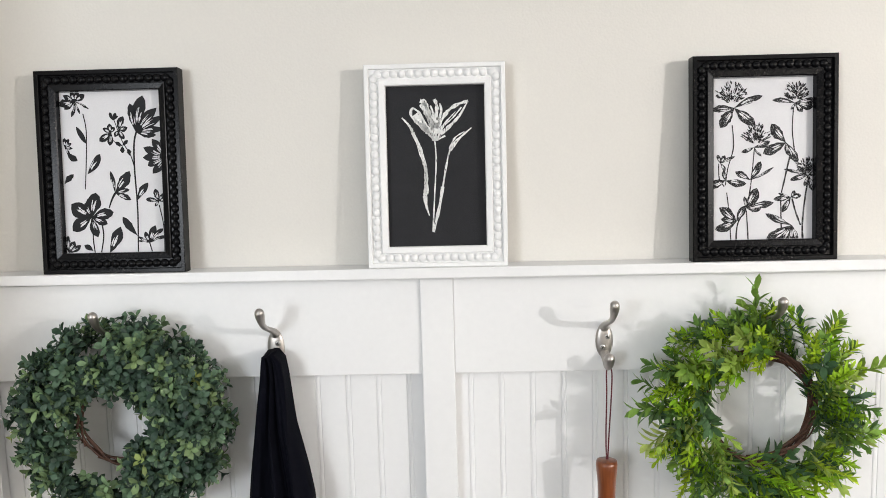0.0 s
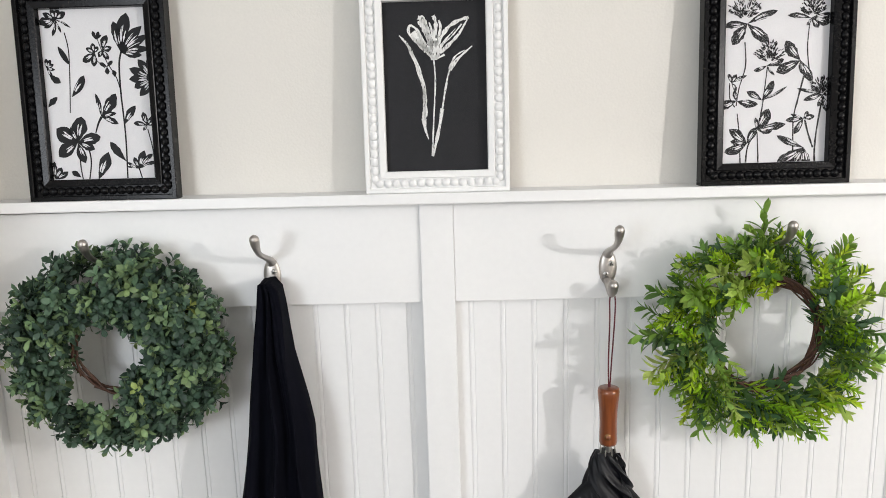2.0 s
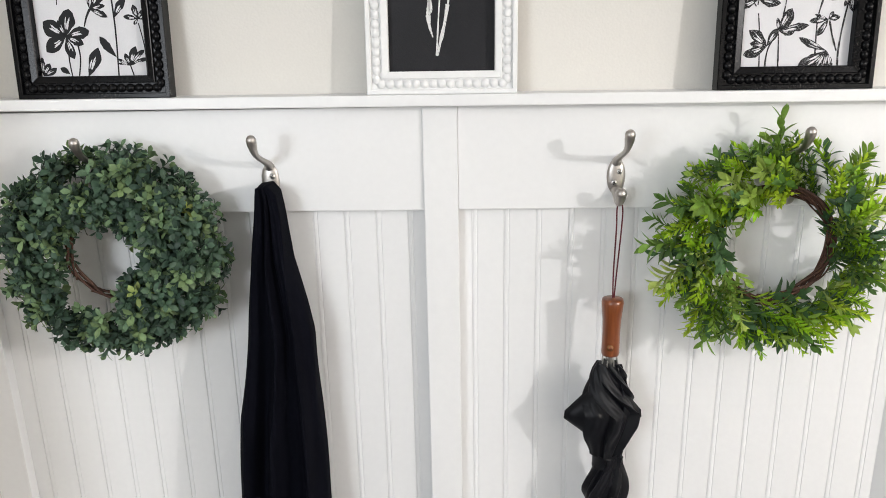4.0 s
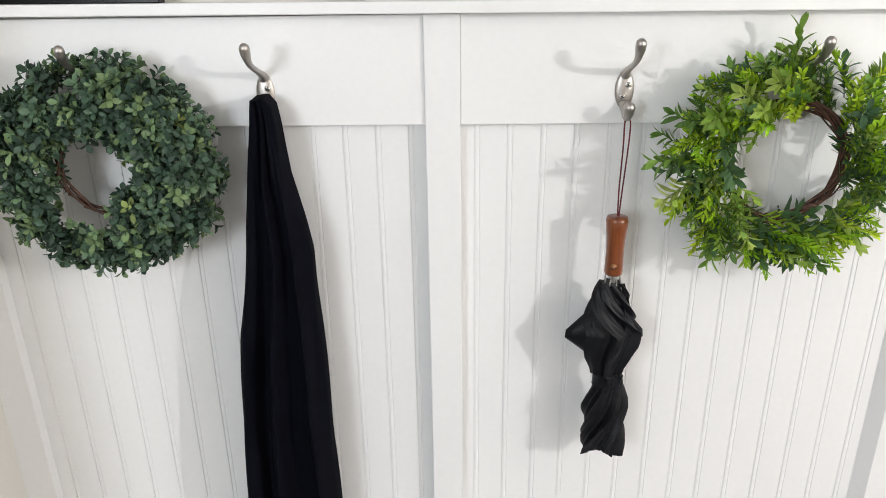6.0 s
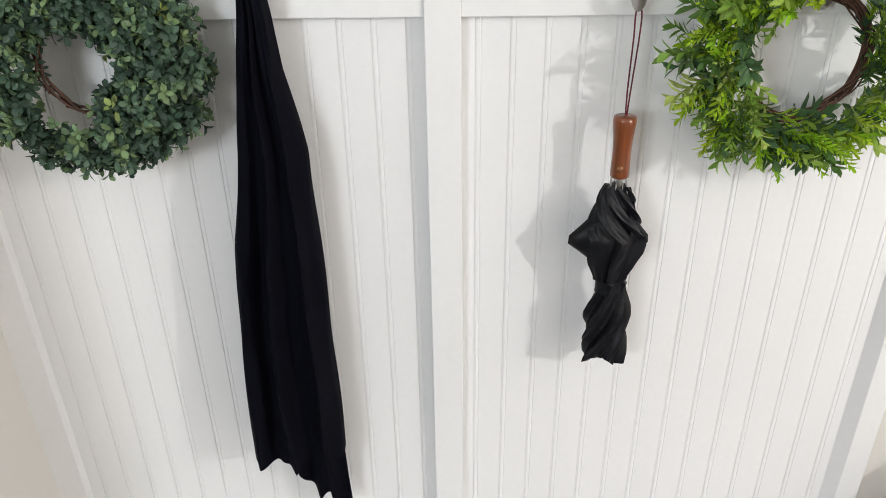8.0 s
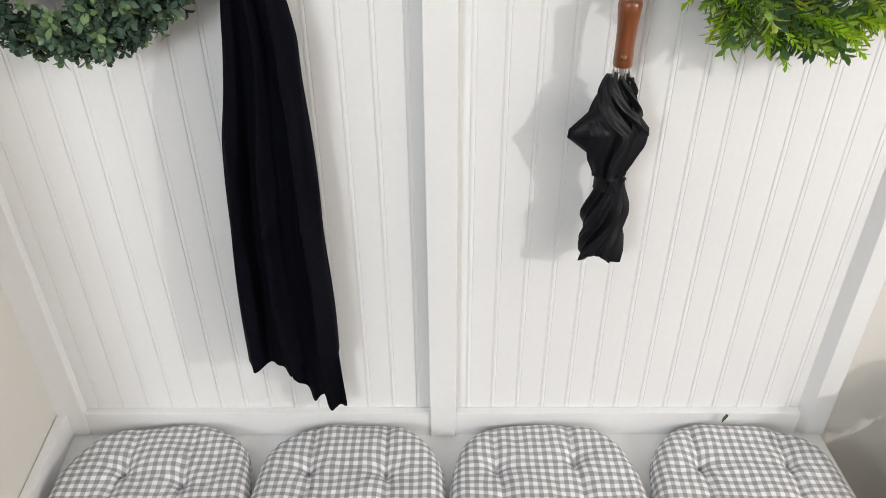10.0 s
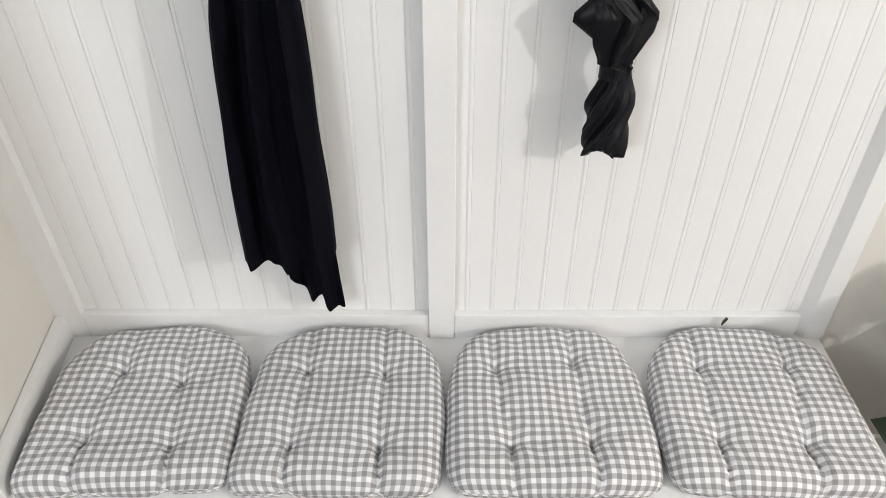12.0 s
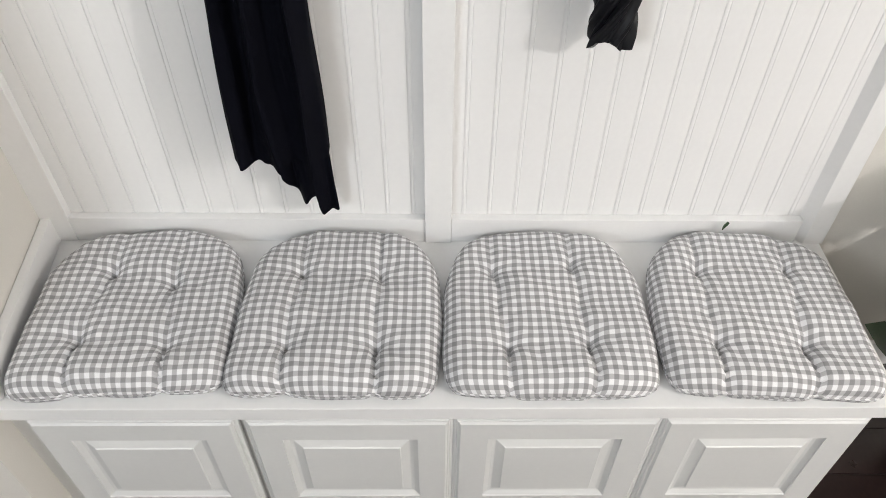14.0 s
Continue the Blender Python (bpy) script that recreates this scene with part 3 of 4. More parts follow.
# ---- coat hooks ----
def tube(bm, pts, radii, seg=10, flat=1.0):
    """A round bar through smoothed points with a radius at each, closed at both ends."""
    pts = [Vector(p) for p in pts]
    fine = []
    for k in range(len(pts) - 1):
        p0, p1, p2, p3 = pts[max(k - 1, 0)], pts[k], pts[k + 1], pts[min(k + 2, len(pts) - 1)]
        for j in range(5):
            t = j / 5
            p = 0.5 * (2 * p1 + (p2 - p0) * t + (2 * p0 - 5 * p1 + 4 * p2 - p3) * t * t + (3 * p1 - p0 - 3 * p2 + p3) * t ** 3)
            fine.append((p, radii[k] + (radii[k + 1] - radii[k]) * t))
    fine.append((pts[-1], radii[-1]))
    # rounded end
    tip = (fine[-1][0] - fine[-2][0]).normalized()
    r = fine[-1][1]
    for a in (30, 60, 82):
        fine.append((pts[-1] + tip * r * math.sin(radians(a)), r * math.cos(radians(a))))
    rings, up = [], None
    for k, (p, r) in enumerate(fine):
        d = (fine[min(k + 1, len(fine) - 1)][0] - fine[max(k - 1, 0)][0]).normalized()
        if up is None:
            up = d.orthogonal().normalized()
        up = (up - d * up.dot(d)).normalized()
        side = d.cross(up)
        rings.append([bm.verts.new(p + (up * math.cos(2 * math.pi * j / seg) + side * math.sin(2 * math.pi * j / seg) * flat) * r) for j in range(seg)])
    for a, b in zip(rings, rings[1:]):
        for j in range(seg):
            bm.faces.new((a[j], a[(j + 1) % seg], b[(j + 1) % seg], b[j]))
    bm.faces.new(rings[0])
    bm.faces.new(rings[-1])


def dome(bm, cx, cz, rx, rz, y0, high, rings=5, seg=20):
    """A shallow oval cushion on an upright face, rising towards -y."""
    last = None
    for k in range(rings + 1):
        a = math.pi / 2 * k / rings
        w, y = math.cos(a), y0 - high * math.sin(a)
        if k == rings:
            top = bm.verts.new((cx, y, cz))
            for j in range(seg):
                bm.faces.new((last[j], last[(j + 1) % seg], top))
            break
        row = [bm.verts.new((cx + rx * w * math.cos(2 * math.pi * j / seg), y, cz + rz * w * math.sin(2 * math.pi * j / seg))) for j in range(seg)]
        if last:
            for j in range(seg):
                bm.faces.new((last[j], last[(j + 1) % seg], row[(j + 1) % seg], row[j]))
        last = row


def coat_hook():
    ob = thing("coat_hook", Matrix.Translation((0, 0, 0)), "brushed nickel double coat hook screwed to the rail", "coat hook", "coat hooks")
    bm = bmesh.new()
    dome(bm, 0, 0, 0.0148, 0.0295, 0.0, 0.0055)
    part("plate", bm, M_NICKEL, ob, smooth=True)
    bm = bmesh.new()
    tube(bm, [(0, -0.002, 0.0235), (0, -0.012, 0.0300), (0, -0.036, 0.0385), (0, -0.060, 0.0470), (0, -0.075, 0.0560), (0, -0.0835, 0.0680), (0, -0.0865, 0.0760)], [0.0085, 0.0058, 0.0046, 0.0044, 0.0052, 0.0074, 0.0078])
    part("upper_prong", bm, M_NICKEL, ob, smooth=True)
    bm = bmesh.new()
    tube(bm, [(0, -0.003, -0.020), (0, -0.014, -0.030), (0, -0.028, -0.037), (0, -0.040, -0.032), (0, -0.045, -0.020)], [0.0080, 0.0062, 0.0056, 0.0070, 0.0092])
    part("lower_prong", bm, M_NICKEL, ob, smooth=True)
    for sx, z in ((0.0042, 0.0075), (-0.0036, -0.0100)):
        bm = bmesh.new()
        dome(bm, sx, z, 0.0052, 0.0052, -0.0040, 0.0024, 4, 14)
        s = part("screw", bm, M_SCREW, ob, "bright cross-head screw", smooth=True)
        bm = bmesh.new()
        turn = Matrix.Translation((sx, 0.0005, z)) @ pose(0, 0, 0, 0, 25, 0)
        box(bm, -0.0030, 0.0030, -0.0080, -0.0062, -0.0006, 0.0006, m=turn)
        box(bm, -0.0006, 0.0006, -0.0081, -0.0063, -0.0030, 0.0030, m=turn)
        part("slot", bm, M_GAP, s)
    return ob


HOOK_Z = 1.592
hook = coat_hook()
hook.matrix_world = Matrix.Translation((-0.5440, -0.0002, HOOK_Z))
for x in (-0.277, 0.279, 0.537):
    copy_thing(hook, Matrix.Translation((x, -0.0002, HOOK_Z)))


# ---- wreaths ----
def blade(bm, base, axis, normal, length, width, curl, foot=None, tone=0.5, blunt=False):
    """One small leaf with a folded midrib and a curled tip."""
    axis, normal = axis.normalized(), (normal - axis * normal.dot(axis)).normalized()
    side = axis.cross(normal)
    mid, lft, rgt = [], [], []
    lay = bm.verts.layers.float.get("tone") or bm.verts.layers.float.new("tone")
    for k in range(5):
        s = k / 4
        p = base + axis * length * s + normal * curl * length * s * s
        w = width * 0.5 * ((0.18, 0.55, 0.92, 1.0, 0.02) if blunt else (0.20, 0.70, 1.0, 0.84, 0.02))[k]
        mid.append(foot if foot and k == 0 else bm.verts.new(p))
        if k < 4:
            lft.append(bm.verts.new(p + side * w + normal * w * 0.28))
            rgt.append(bm.verts.new(p - side * w + normal * w * 0.28))
    for k in range(3):
        bm.faces.new((mid[k], mid[k + 1], lft[k + 1], lft[k]))
        bm.faces.new((mid[k + 1], mid[k], rgt[k], rgt[k + 1]))
    bm.faces.new((mid[3], mid[4], lft[3]))
    bm.faces.new((mid[4], mid[3], rgt[3]))
    for v in mid[1:] + lft + rgt:
        v[lay] = tone


def sprig_mesh(name, mat, long, pairs, leaf, width, spread, curl=-0.2, seed=0, stem_r=0.0006, blunt=False):
    """A stem along +z with leaves in crossed pairs and a tuft at the tip."""
    rnd = random.Random(seed)
    bm = bmesh.new()
    bend = Vector((rnd.uniform(-0.3, 0.3), rnd.uniform(-0.3, 0.3), 0))
    spot = lambda s: Vector((0, 0, long * s)) + bend * long * s * s
    lay = bm.verts.layers.float.new("tone")
    nodes = [0.0] + [0.12 + 0.88 * k / pairs for k in range(pairs + 1)]
    rings = [[bm.verts.new(spot(s) + Vector((math.cos(j * math.pi / 2), math.sin(j * math.pi / 2), 0)) * stem_r) for j in range(4)] for s in nodes]
    for p, q in zip(rings, rings[1:]):
        for j in range(4):
            bm.faces.new((p[j], p[(j + 1) % 4], q[(j + 1) % 4], q[j]))
    for k in range(pairs + 1):
        s = 0.12 + 0.88 * k / pairs
        turn = k * math.pi / 2 + rnd.uniform(-0.3, 0.3)
        opening = spread if k < pairs else spread * 0.55
        size = leaf * (1.0 if k < pairs else 0.8) * rnd.uniform(0.8, 1.15)
        for j in range(2 if k < pairs else 3):
            a = turn + j * (math.pi if k < pairs else 2.1)
            out = Vector((math.cos(a), math.sin(a), 0))
            axis = out * math.sin(opening) + Vector((0, 0, 1)) * math.cos(opening)
            blade(bm, spot(s), axis, Vector((0, 0, 1)) * math.sin(opening) - out * math.cos(opening), size, width * rnd.uniform(0.85, 1.15), curl * rnd.uniform(0.4, 1.4), rings[k + 1][round(a / (math.pi / 2)) % 4], rnd.random() * 0.7 + 0.3 * k / pairs, blunt)
    me = bpy.data.meshes.new(name)
    bm.to_mesh(me)
    bm.free()
    me.shade_smooth()
    me.materials.append(mat)
    return me


def aimed(place, direction, roll, scale):
    q = Vector(direction).to_track_quat("Z", "Y").to_matrix().to_4x4()
    return Matrix.Translation(place) @ q @ Matrix.Rotation(roll, 4, "Z") @ Matrix.Diagonal((scale, scale, scale, 1))


def twig_ring(parent, radius, thick, count, seed):
    rnd = random.Random(seed)
    for n in range(count):
        bm = bmesh.new()
        ph, ph2, rr = rnd.uniform(0, 6.3), rnd.uniform(0, 6.3), rnd.uniform(0.2, 1.0) * thick
        start, sweep = rnd.uniform(0, 6.3), rnd.uniform(3.5, 6.2)
        pts = []
        for k in range(25):
            a = start + sweep * k / 24
            o = rr * math.cos(3 * a + ph)
            pts.append(((radius + o) * math.cos(a), rr * math.sin(3 * a + ph) + 0.002 * math.sin(7 * a + ph2), (radius + o) * math.sin(a)))
        r = rnd.uniform(0.0012, 0.0024)
        tube(bm, pts, [r] * 25, 5)
        part("twig", bm, M_TWIG, parent, smooth=True)


def boxwood_wreath():
    """A dense round wreath; local centre of the ring, y towards the wall positive."""
    rnd = random.Random(11)
    ob = thing("wreath", pose(-0.523, -0.060, 1.490), "round dark green boxwood wreath on a coat hook", "wreath", "wreaths on the hooks")
    twig_ring(ob, 0.072, 0.007, 7, 5)
    kinds = [sprig_mesh("sprig", M_BOX, 0.022, 2, 0.0230, 0.0098, 1.05, -0.3, s, 0.0007, True) for s in range(7)]
    kinds += [sprig_mesh("sprig", M_BOX, 0.028, 3, 0.0205, 0.0086, 1.0, -0.4, 20 + s, 0.0007, True) for s in range(5)]
    made, rest = 0, []
    for n in range(1250):
        a = rnd.uniform(0, 2 * math.pi)
        # b turns round the tube: 0 outwards, 90 degrees to the front, 180 inwards
        b = rnd.uniform(-0.22, 1.04) * math.pi
        ring, tr, td = 0.107, 0.040, 0.038
        wide = 1.02 + 0.05 * math.cos(2 * a)
        deep = rnd.uniform(0.45, 0.75) if n % 3 == 0 else rnd.uniform(0.88, 1.10)
        tr, td = tr * deep, td * deep
        out = Vector((math.cos(a), 0, math.sin(a)))
        d = out * math.cos(b) + Vector((0, -1, 0)) * math.sin(b)
        place = out * (ring * wide + tr * math.cos(b)) + Vector((0, -td * math.sin(b), 0)) + Vector((0, 0.004, 0))
        place += Vector([rnd.gauss(0, 0.004) for _ in range(3)])
        aim = d * 0.9 + Vector([rnd.gauss(0, 0.38) for _ in range(3)]) + Vector((-out.z, 0, out.x)) * 0.25
        if math.cos(b) < 0:
            aim += out * -0.45 * math.cos(b)
            aim.y -= 0.4
        if place.y > 0.050:
            place.y = 0.050
        s = rnd.uniform(0.70, 1.05)
        tip = place + aim.normalized() * 0.025
        if math.cos(b) < -0.2 and 195 < math.degrees(a) < 285:
            continue
        if (abs(tip.x + 0.021) < 0.018 and tip.z > 0.118 and tip.y < -0.0) or Vector((tip.x + 0.015, tip.z)).length < 0.053:
            continue
        if (place + aim.normalized() * 0.03 * s).y > 0.062:
            aim.y = -0.15
        m = aimed(place, aim, rnd.uniform(0, 6.3), s)
        if n % 5 < 2 and made < 300:
            share("sprig", rnd.choice(kinds), ob, m)
            made += 1
        else:
            rest.append((rnd.choice(kinds), m))
    # deeper sprigs joined in three shades of the same leaf
    for k in range(8):
        bm = bmesh.new()
        for me, m in rest[k::8]:
            old = len(bm.verts)
            bm.from_mesh(me)
            bm.verts.ensure_lookup_table()
            for v in bm.verts[old:]:
                v.co = m @ v.co
        me = bpy.data.meshes.new("foliage")
        bm.to_mesh(me)
        bm.free()
        me.shade_smooth()
        me.materials.append(M_BOX)
        f = new("foliage", me)
        f.parent = ob
        f["kind"] = "stuff"
    return ob


def laurel_wreath():
    """A loose wreath: sprigs that sweep round a bare grapevine ring."""
    rnd = random.Random(23)
    ob = thing("wreath", pose(0.514, -0.052, 1.490), "loose bright green leafy wreath on a grapevine ring", "wreath", "wreaths on the hooks")
    twig_ring(ob, 0.088, 0.011, 18, 9)
    dull = [sprig_mesh("sprig", M_LAUREL, 0.066, 7, 0.028, 0.0092, 0.75, -0.2, 40 + s, 0.0008) for s in range(6)]
    dark = [sprig_mesh("sprig", M_OLIVE, 0.055, 5, 0.032, 0.0112, 0.85, -0.25, 60 + s, 0.0008) for s in range(4)]
    fresh = [sprig_mesh("sprig", M_FRESH, 0.066, 10, 0.021, 0.0058, 0.70, -0.1, 80 + s, 0.0008) for s in range(5)]
    for n in range(290):
        a = 2 * math.pi * n / 290 + rnd.uniform(-0.1, 0.1)
        deg = math.degrees(a) % 360
        # the vine shows bare along the lower right of the inner ring
        bare = 282 < deg < 335
        b = rnd.uniform(-0.15, 1.0) * math.pi
        if bare:
            b = rnd.uniform(-0.2, 0.30) * math.pi
        elif (deg > 335 or deg < 95) and n % 2:
            b = rnd.uniform(0.35, 0.82) * math.pi
        out = Vector((math.cos(a), 0, math.sin(a)))
        tang = Vector((-out.z, 0, out.x))
        place = out * (0.103 + 0.020 * math.cos(b)) + Vector((0, -0.022 * math.sin(b), 0))
        aim = out * (0.62 * math.cos(b) + 0.25) + Vector((0, -0.55 * math.sin(b), 0)) + tang * rnd.uniform(0.35, 1.1) * (1 if rnd.random() < 0.85 else -1) + Vector([rnd.gauss(0, 0.22) for _ in range(3)])
        if math.cos(b) < -0.3:
            aim += out * 0.5
        aim.normalize()
        s = rnd.uniform(0.66, 1.0)
        tip = place + aim * 0.05
        if -0.004 < tip.x < 0.060 and tip.z > 0.082 and tip.y < 0.0:
            # kept behind the prong of the hook
            place.y, aim.y, s = 0.022, 0.1, s * 0.85
        if (place + aim * 0.085 * s).y > 0.048:
            aim.y = (0.048 - place.y) / (0.085 * s) - 0.1
        kind = rnd.choice(fresh if rnd.random() < 0.42 else dark if rnd.random() < 0.32 else dull)
        share("sprig", kind, ob, aimed(place, aim, rnd.uniform(0, 6.3), s))
    for a, tilt, s in ((95, 0.05, 1.2), (172, 0.3, 1.35), (188, 0.2, 1.2), (155, 0.25, 1.15), (128, 0.1, 1.0), (52, -0.2, 1.0), (20, 0.3, 1.2), (318, -0.1, 1.1), (232, 0.25, 1.1)):
        out = Vector((math.cos(radians(a)), 0, math.sin(radians(a))))
        share("sprig", rnd.choice(dull), ob, aimed(out * 0.108 + Vector((0, -0.012, 0)), out + Vector((-out.z, 0, out.x)) * tilt, rnd.uniform(0, 6), s))
    return ob


boxwood_wreath()
laurel_wreath()


# ---- scarf ----
def scarf():
    ob = thing("scarf", pose(-0.279, 0, 0), "long black knitted scarf hanging from a coat hook", "scarf")
    rnd = random.Random(4)

    def drape(name, levels, folds, depth, seed, y_back, open_low=True):
        """A gathered length of cloth: a flattened ring at each level, pleated, with soft vertical folds."""
        ph = random.Random(seed)
        shift = [ph.uniform(0, 6.3) for _ in range(4)]
        bm = bmesh.new()
        n, rows = 96, []
        zs = [l[0] for l in levels]
        steps = 70
        for i in range(steps + 1):
            z = zs[0] + (zs[-1] - zs[0]) * i / steps
            k = max(j for j in range(len(levels) - 1) if levels[j][0] >= z - 1e-9)
            (z0, l0, r0, d0), (z1, l1, r1, d1) = levels[k], levels[k + 1]
            t = (z0 - z) / (z0 - z1)
            t = t * t * (3 - 2 * t) if k == 0 else t
            lft, rgt, dep = l0 + (l1 - l0) * t, r0 + (r1 - r0) * t, d0 + (d1 - d0) * t
            fall = i / steps
            ring = []
            for j in range(n):
                a = 2 * math.pi * j / n
                u = -math.cos(a)
                front = math.sin(a)
                warp = u + 0.30 * noise.noise(Vector((1.7 * u + shift[0], 2.2 * fall, shift[1])))
                ph1 = folds * warp + shift[0] + 0.5 * math.sin(3 * fall + shift[1])
                pl = 1.1 - 2.1 * abs(math.sin(ph1)) ** 0.9 + 0.7 * noise.noise(Vector((5 * u, 2.5 * fall, shift[3]))) + 0.25 * math.sin(9 * warp + shift[2] + 2.5 * fall)
                amp = depth * min(1, 0.25 + 1.4 * fall) * min(1, 1.6 * (1 - abs(u)) ** 0.5 + 0.1)
                x = lft + (rgt - lft) * (u + 1) / 2 + 0.0015 * math.sin(19 * fall + 5 * a)
                y = y_back - dep * (0.5 + 0.5 * front * abs(front) ** -0.5 if front else 0.5) - amp * pl * (1 if front > 0 else 0.3)
                hem = 0.0
                if i == steps:
                    hem = 0.0025 * math.sin(6 * u + shift[0]) + 0.004 * u
                ring.append(bm.verts.new((x, min(y, 0.012), z + hem)))
            rows.append(ring)
        for p, q in zip(rows, rows[1:]):
            for j in range(n):
                bm.faces.new((p[j], p[(j + 1) % n], q[(j + 1) % n], q[j]))
        bm.faces.new(rows[0])
        if not open_low:
            bm.faces.new(rows[-1])
        return part(name, bm, M_SCARF, ob, smooth=True)

    drape("long_end", [(1.592, -0.006, 0.012, 0.062), (1.580, -0.008, 0.024, 0.068), (1.550, -0.012, 0.029, 0.066), (1.470, -0.024, 0.037, 0.070), (1.390, -0.036, 0.056, 0.075), (1.345, -0.042, 0.065, 0.077), (1.20, -0.066, 0.070, 0.085), (1.00, -0.082, 0.075, 0.090), (0.745, -0.093, 0.080, 0.095)], 4.2, 0.018, 2, -0.006)
    # shorter tail below, cut into hanging points
    ph = random.Random(8)
    bm = bmesh.new()
    rows = []
    for i in range(25):
        t = i / 24
        row = []
        for j in range(65):
            u = j / 64
            low = float(np.interp(u, (0.0, 0.05, 0.31, 0.38, 0.62, 0.72, 0.80, 1.0), (0.672, 0.664, 0.605, 0.607, 0.640, 0.582, 0.577, 0.584)))
            z = 0.86 + (low - 0.86) * t
            x = -0.019 + 0.099 * u - 0.01 * (1 - t)
            y = -0.042 - 0.014 * math.sin(9 * u + 1.2 + 1.5 * t) - 0.006 * math.sin(21 * u)
            row.append(bm.verts.new((x, y, z)))
        rows.append(row)
    for p, q in zip(rows, rows[1:]):
        for j in range(64):
            bm.faces.new((p[j], p[j + 1], q[j + 1], q[j]))
    tail = part("tail", bm, M_SCARF, ob, smooth=True)
    mod = tail.modifiers.new("thickness", "SOLIDIFY")
    mod.thickness = 0.004
    return ob


scarf()


# ---- umbrella ----
def umbrella():
    ob = thing("umbrella", pose(0.2735, -0.047, -0.006), "folded black umbrella with cherry wood handle hanging by its cord", "umbrella")
    # handle: turned, flared at both ends
    prof = [(1.409, 0.0), (1.409, 0.0130), (1.4075, 0.0165), (1.402, 0.0176), (1.394, 0.0172), (1.372, 0.0150), (1.350, 0.0142), (1.328, 0.0146), (1.315, 0.0148), (1.311, 0.0138), (1.309, 0.0)]
    bm = bmesh.new()
    rows = [[bm.verts.new((r * math.cos(2 * math.pi * j / 28), r * math.sin(2 * math.pi * j / 28), z)) for j in range(28)] for z, r in prof]
    for p, q in zip(rows, rows[1:]):
        for j in range(28):
            bm.faces.new((p[j], p[(j + 1) % 28], q[(j + 1) % 28], q[j]))
    bmesh.ops.remove_doubles(bm, verts=bm.verts, dist=1e-6)
    h = part("handle", bm, M_CHERRY, ob, "varnished cherry wood handle", smooth=True)
    bm = bmesh.new()
    dome(bm, -0.003, 1.3275, 0.0058, 0.0058, -0.0135, 0.0022, 4, 16)
    part("button_ring", bm, M_BRASS, h, "dark brass ring", smooth=True)
    bm = bmesh.new()
    dome(bm, -0.003, 1.3275, 0.0038, 0.0038, -0.0145, 0.0032, 4, 14)
    part("button", bm, M_CHERRY, h, "wood push button", smooth=True)
    # cord loop over the hook
    bm = bmesh.new()
    tube(bm, [(0.0005, 0.002, 1.402), (-0.0008, 0.001, 1.45), (0.0012, 0.004, 1.52), (0.0025, 0.012, 1.553), (0.0068, 0.0135, 1.5645), (0.0112, 0.012, 1.553), (0.0090, 0.004, 1.52), (0.0042, 0.001, 1.45), (0.002, 0.002, 1.402)], [0.00125] * 9, 7)
    part("cord", bm, M_CORD, ob, "twisted burgundy cord loop", smooth=True)
    # shaft and rib ends between handle and cloth
    bm = bmesh.new()
    tube(bm, [(0, 0, 1.312), (0.001, 0, 1.28)], [0.0045, 0.0045], 10)
    part("shaft", bm, M_SCREW, ob, smooth=True)
    for k in range(8):
        a = 2 * math.pi * k / 8 + 0.3
        bm = bmesh.new()
        tube(bm, [(0.012 * math.cos(a), 0.012 * math.sin(a), 1.309 - 0.003 * (k % 3)), (0.014 * math.cos(a), 0.013 * math.sin(a), 1.292), (0.017 * math.cos(a), 0.015 * math.sin(a), 1.272)], [0.0012, 0.0013, 0.0012], 5)
        part("rib", bm, M_SCREW, ob, smooth=True)
    # cloth: gathered panels, twisted, wide at the strap-free middle
    steps = [(1.296, 0.017, 0.016), (1.285, 0.024, 0.020), (1.262, 0.031, 0.025), (1.235, 0.040, 0.030), (1.206, 0.047, 0.034), (1.185, 0.046, 0.034), (1.160, 0.038, 0.030), (1.138, 0.028, 0.025), (1.120, 0.0235, 0.022), (1.104, 0.025, 0.023), (1.080, 0.033, 0.027), (1.060, 0.036, 0.028), (1.030, 0.035, 0.026), (1.000, 0.036, 0.026), (0.975, 0.037, 0.026)]
    bm, n, rows = bmesh.new(), 120, []
    sub = 5
    levels = []
    for a, b in zip(steps, steps[1:]):
        for k in range(sub):
            levels.append([p + (q - p) * k / sub for p, q in zip(a, b)])
    levels.append(list(steps[-1]))
    for i, (z, rx, ry) in enumerate(levels):
        t = (1.296 - z) / 0.326
        twist = float(np.interp(z, (0.97, 1.05, 1.115, 1.16, 1.21, 1.30), (0.2, 1.5, 2.1, 2.2, 2.5, 0.2)))
        cx = 0.004 * math.sin(5 * t) + (-0.003 if z > 1.13 else 0.006 * t)
        ring = []
        for j in range(n):
            a = 2 * math.pi * j / n + twist * 2 * math.pi / 6
            saw = (-6 * j / n + 0.02) % 1.0
            pleat = 0.72 + 0.40 * (saw / 0.9 if saw < 0.9 else (1 - saw) / 0.1) ** 1.2
            pleat += 0.06 * math.sin(2 * math.pi * 6 * j / n * 2.5 + 9 * t) * (1 if z < 1.12 else 0.5)
            rough = 1 + 0.06 * noise.noise(Vector((2.2 * math.cos(a), 2.2 * math.sin(a), z * 28)))
            ring.append(bm.verts.new((cx + rx * pleat * rough * math.cos(a), ry * pleat * rough * math.sin(a), z + (0.012 * math.sin(3 * a + 1.0) if i == len(levels) - 1 else 0.0))))
        rows.append(ring)
    for p, q in zip(rows, rows[1:]):
        for j in range(n):
            bm.faces.new((p[j], p[(j + 1) % n], q[(j + 1) % n], q[j]))
    bm.faces.new(rows[0])
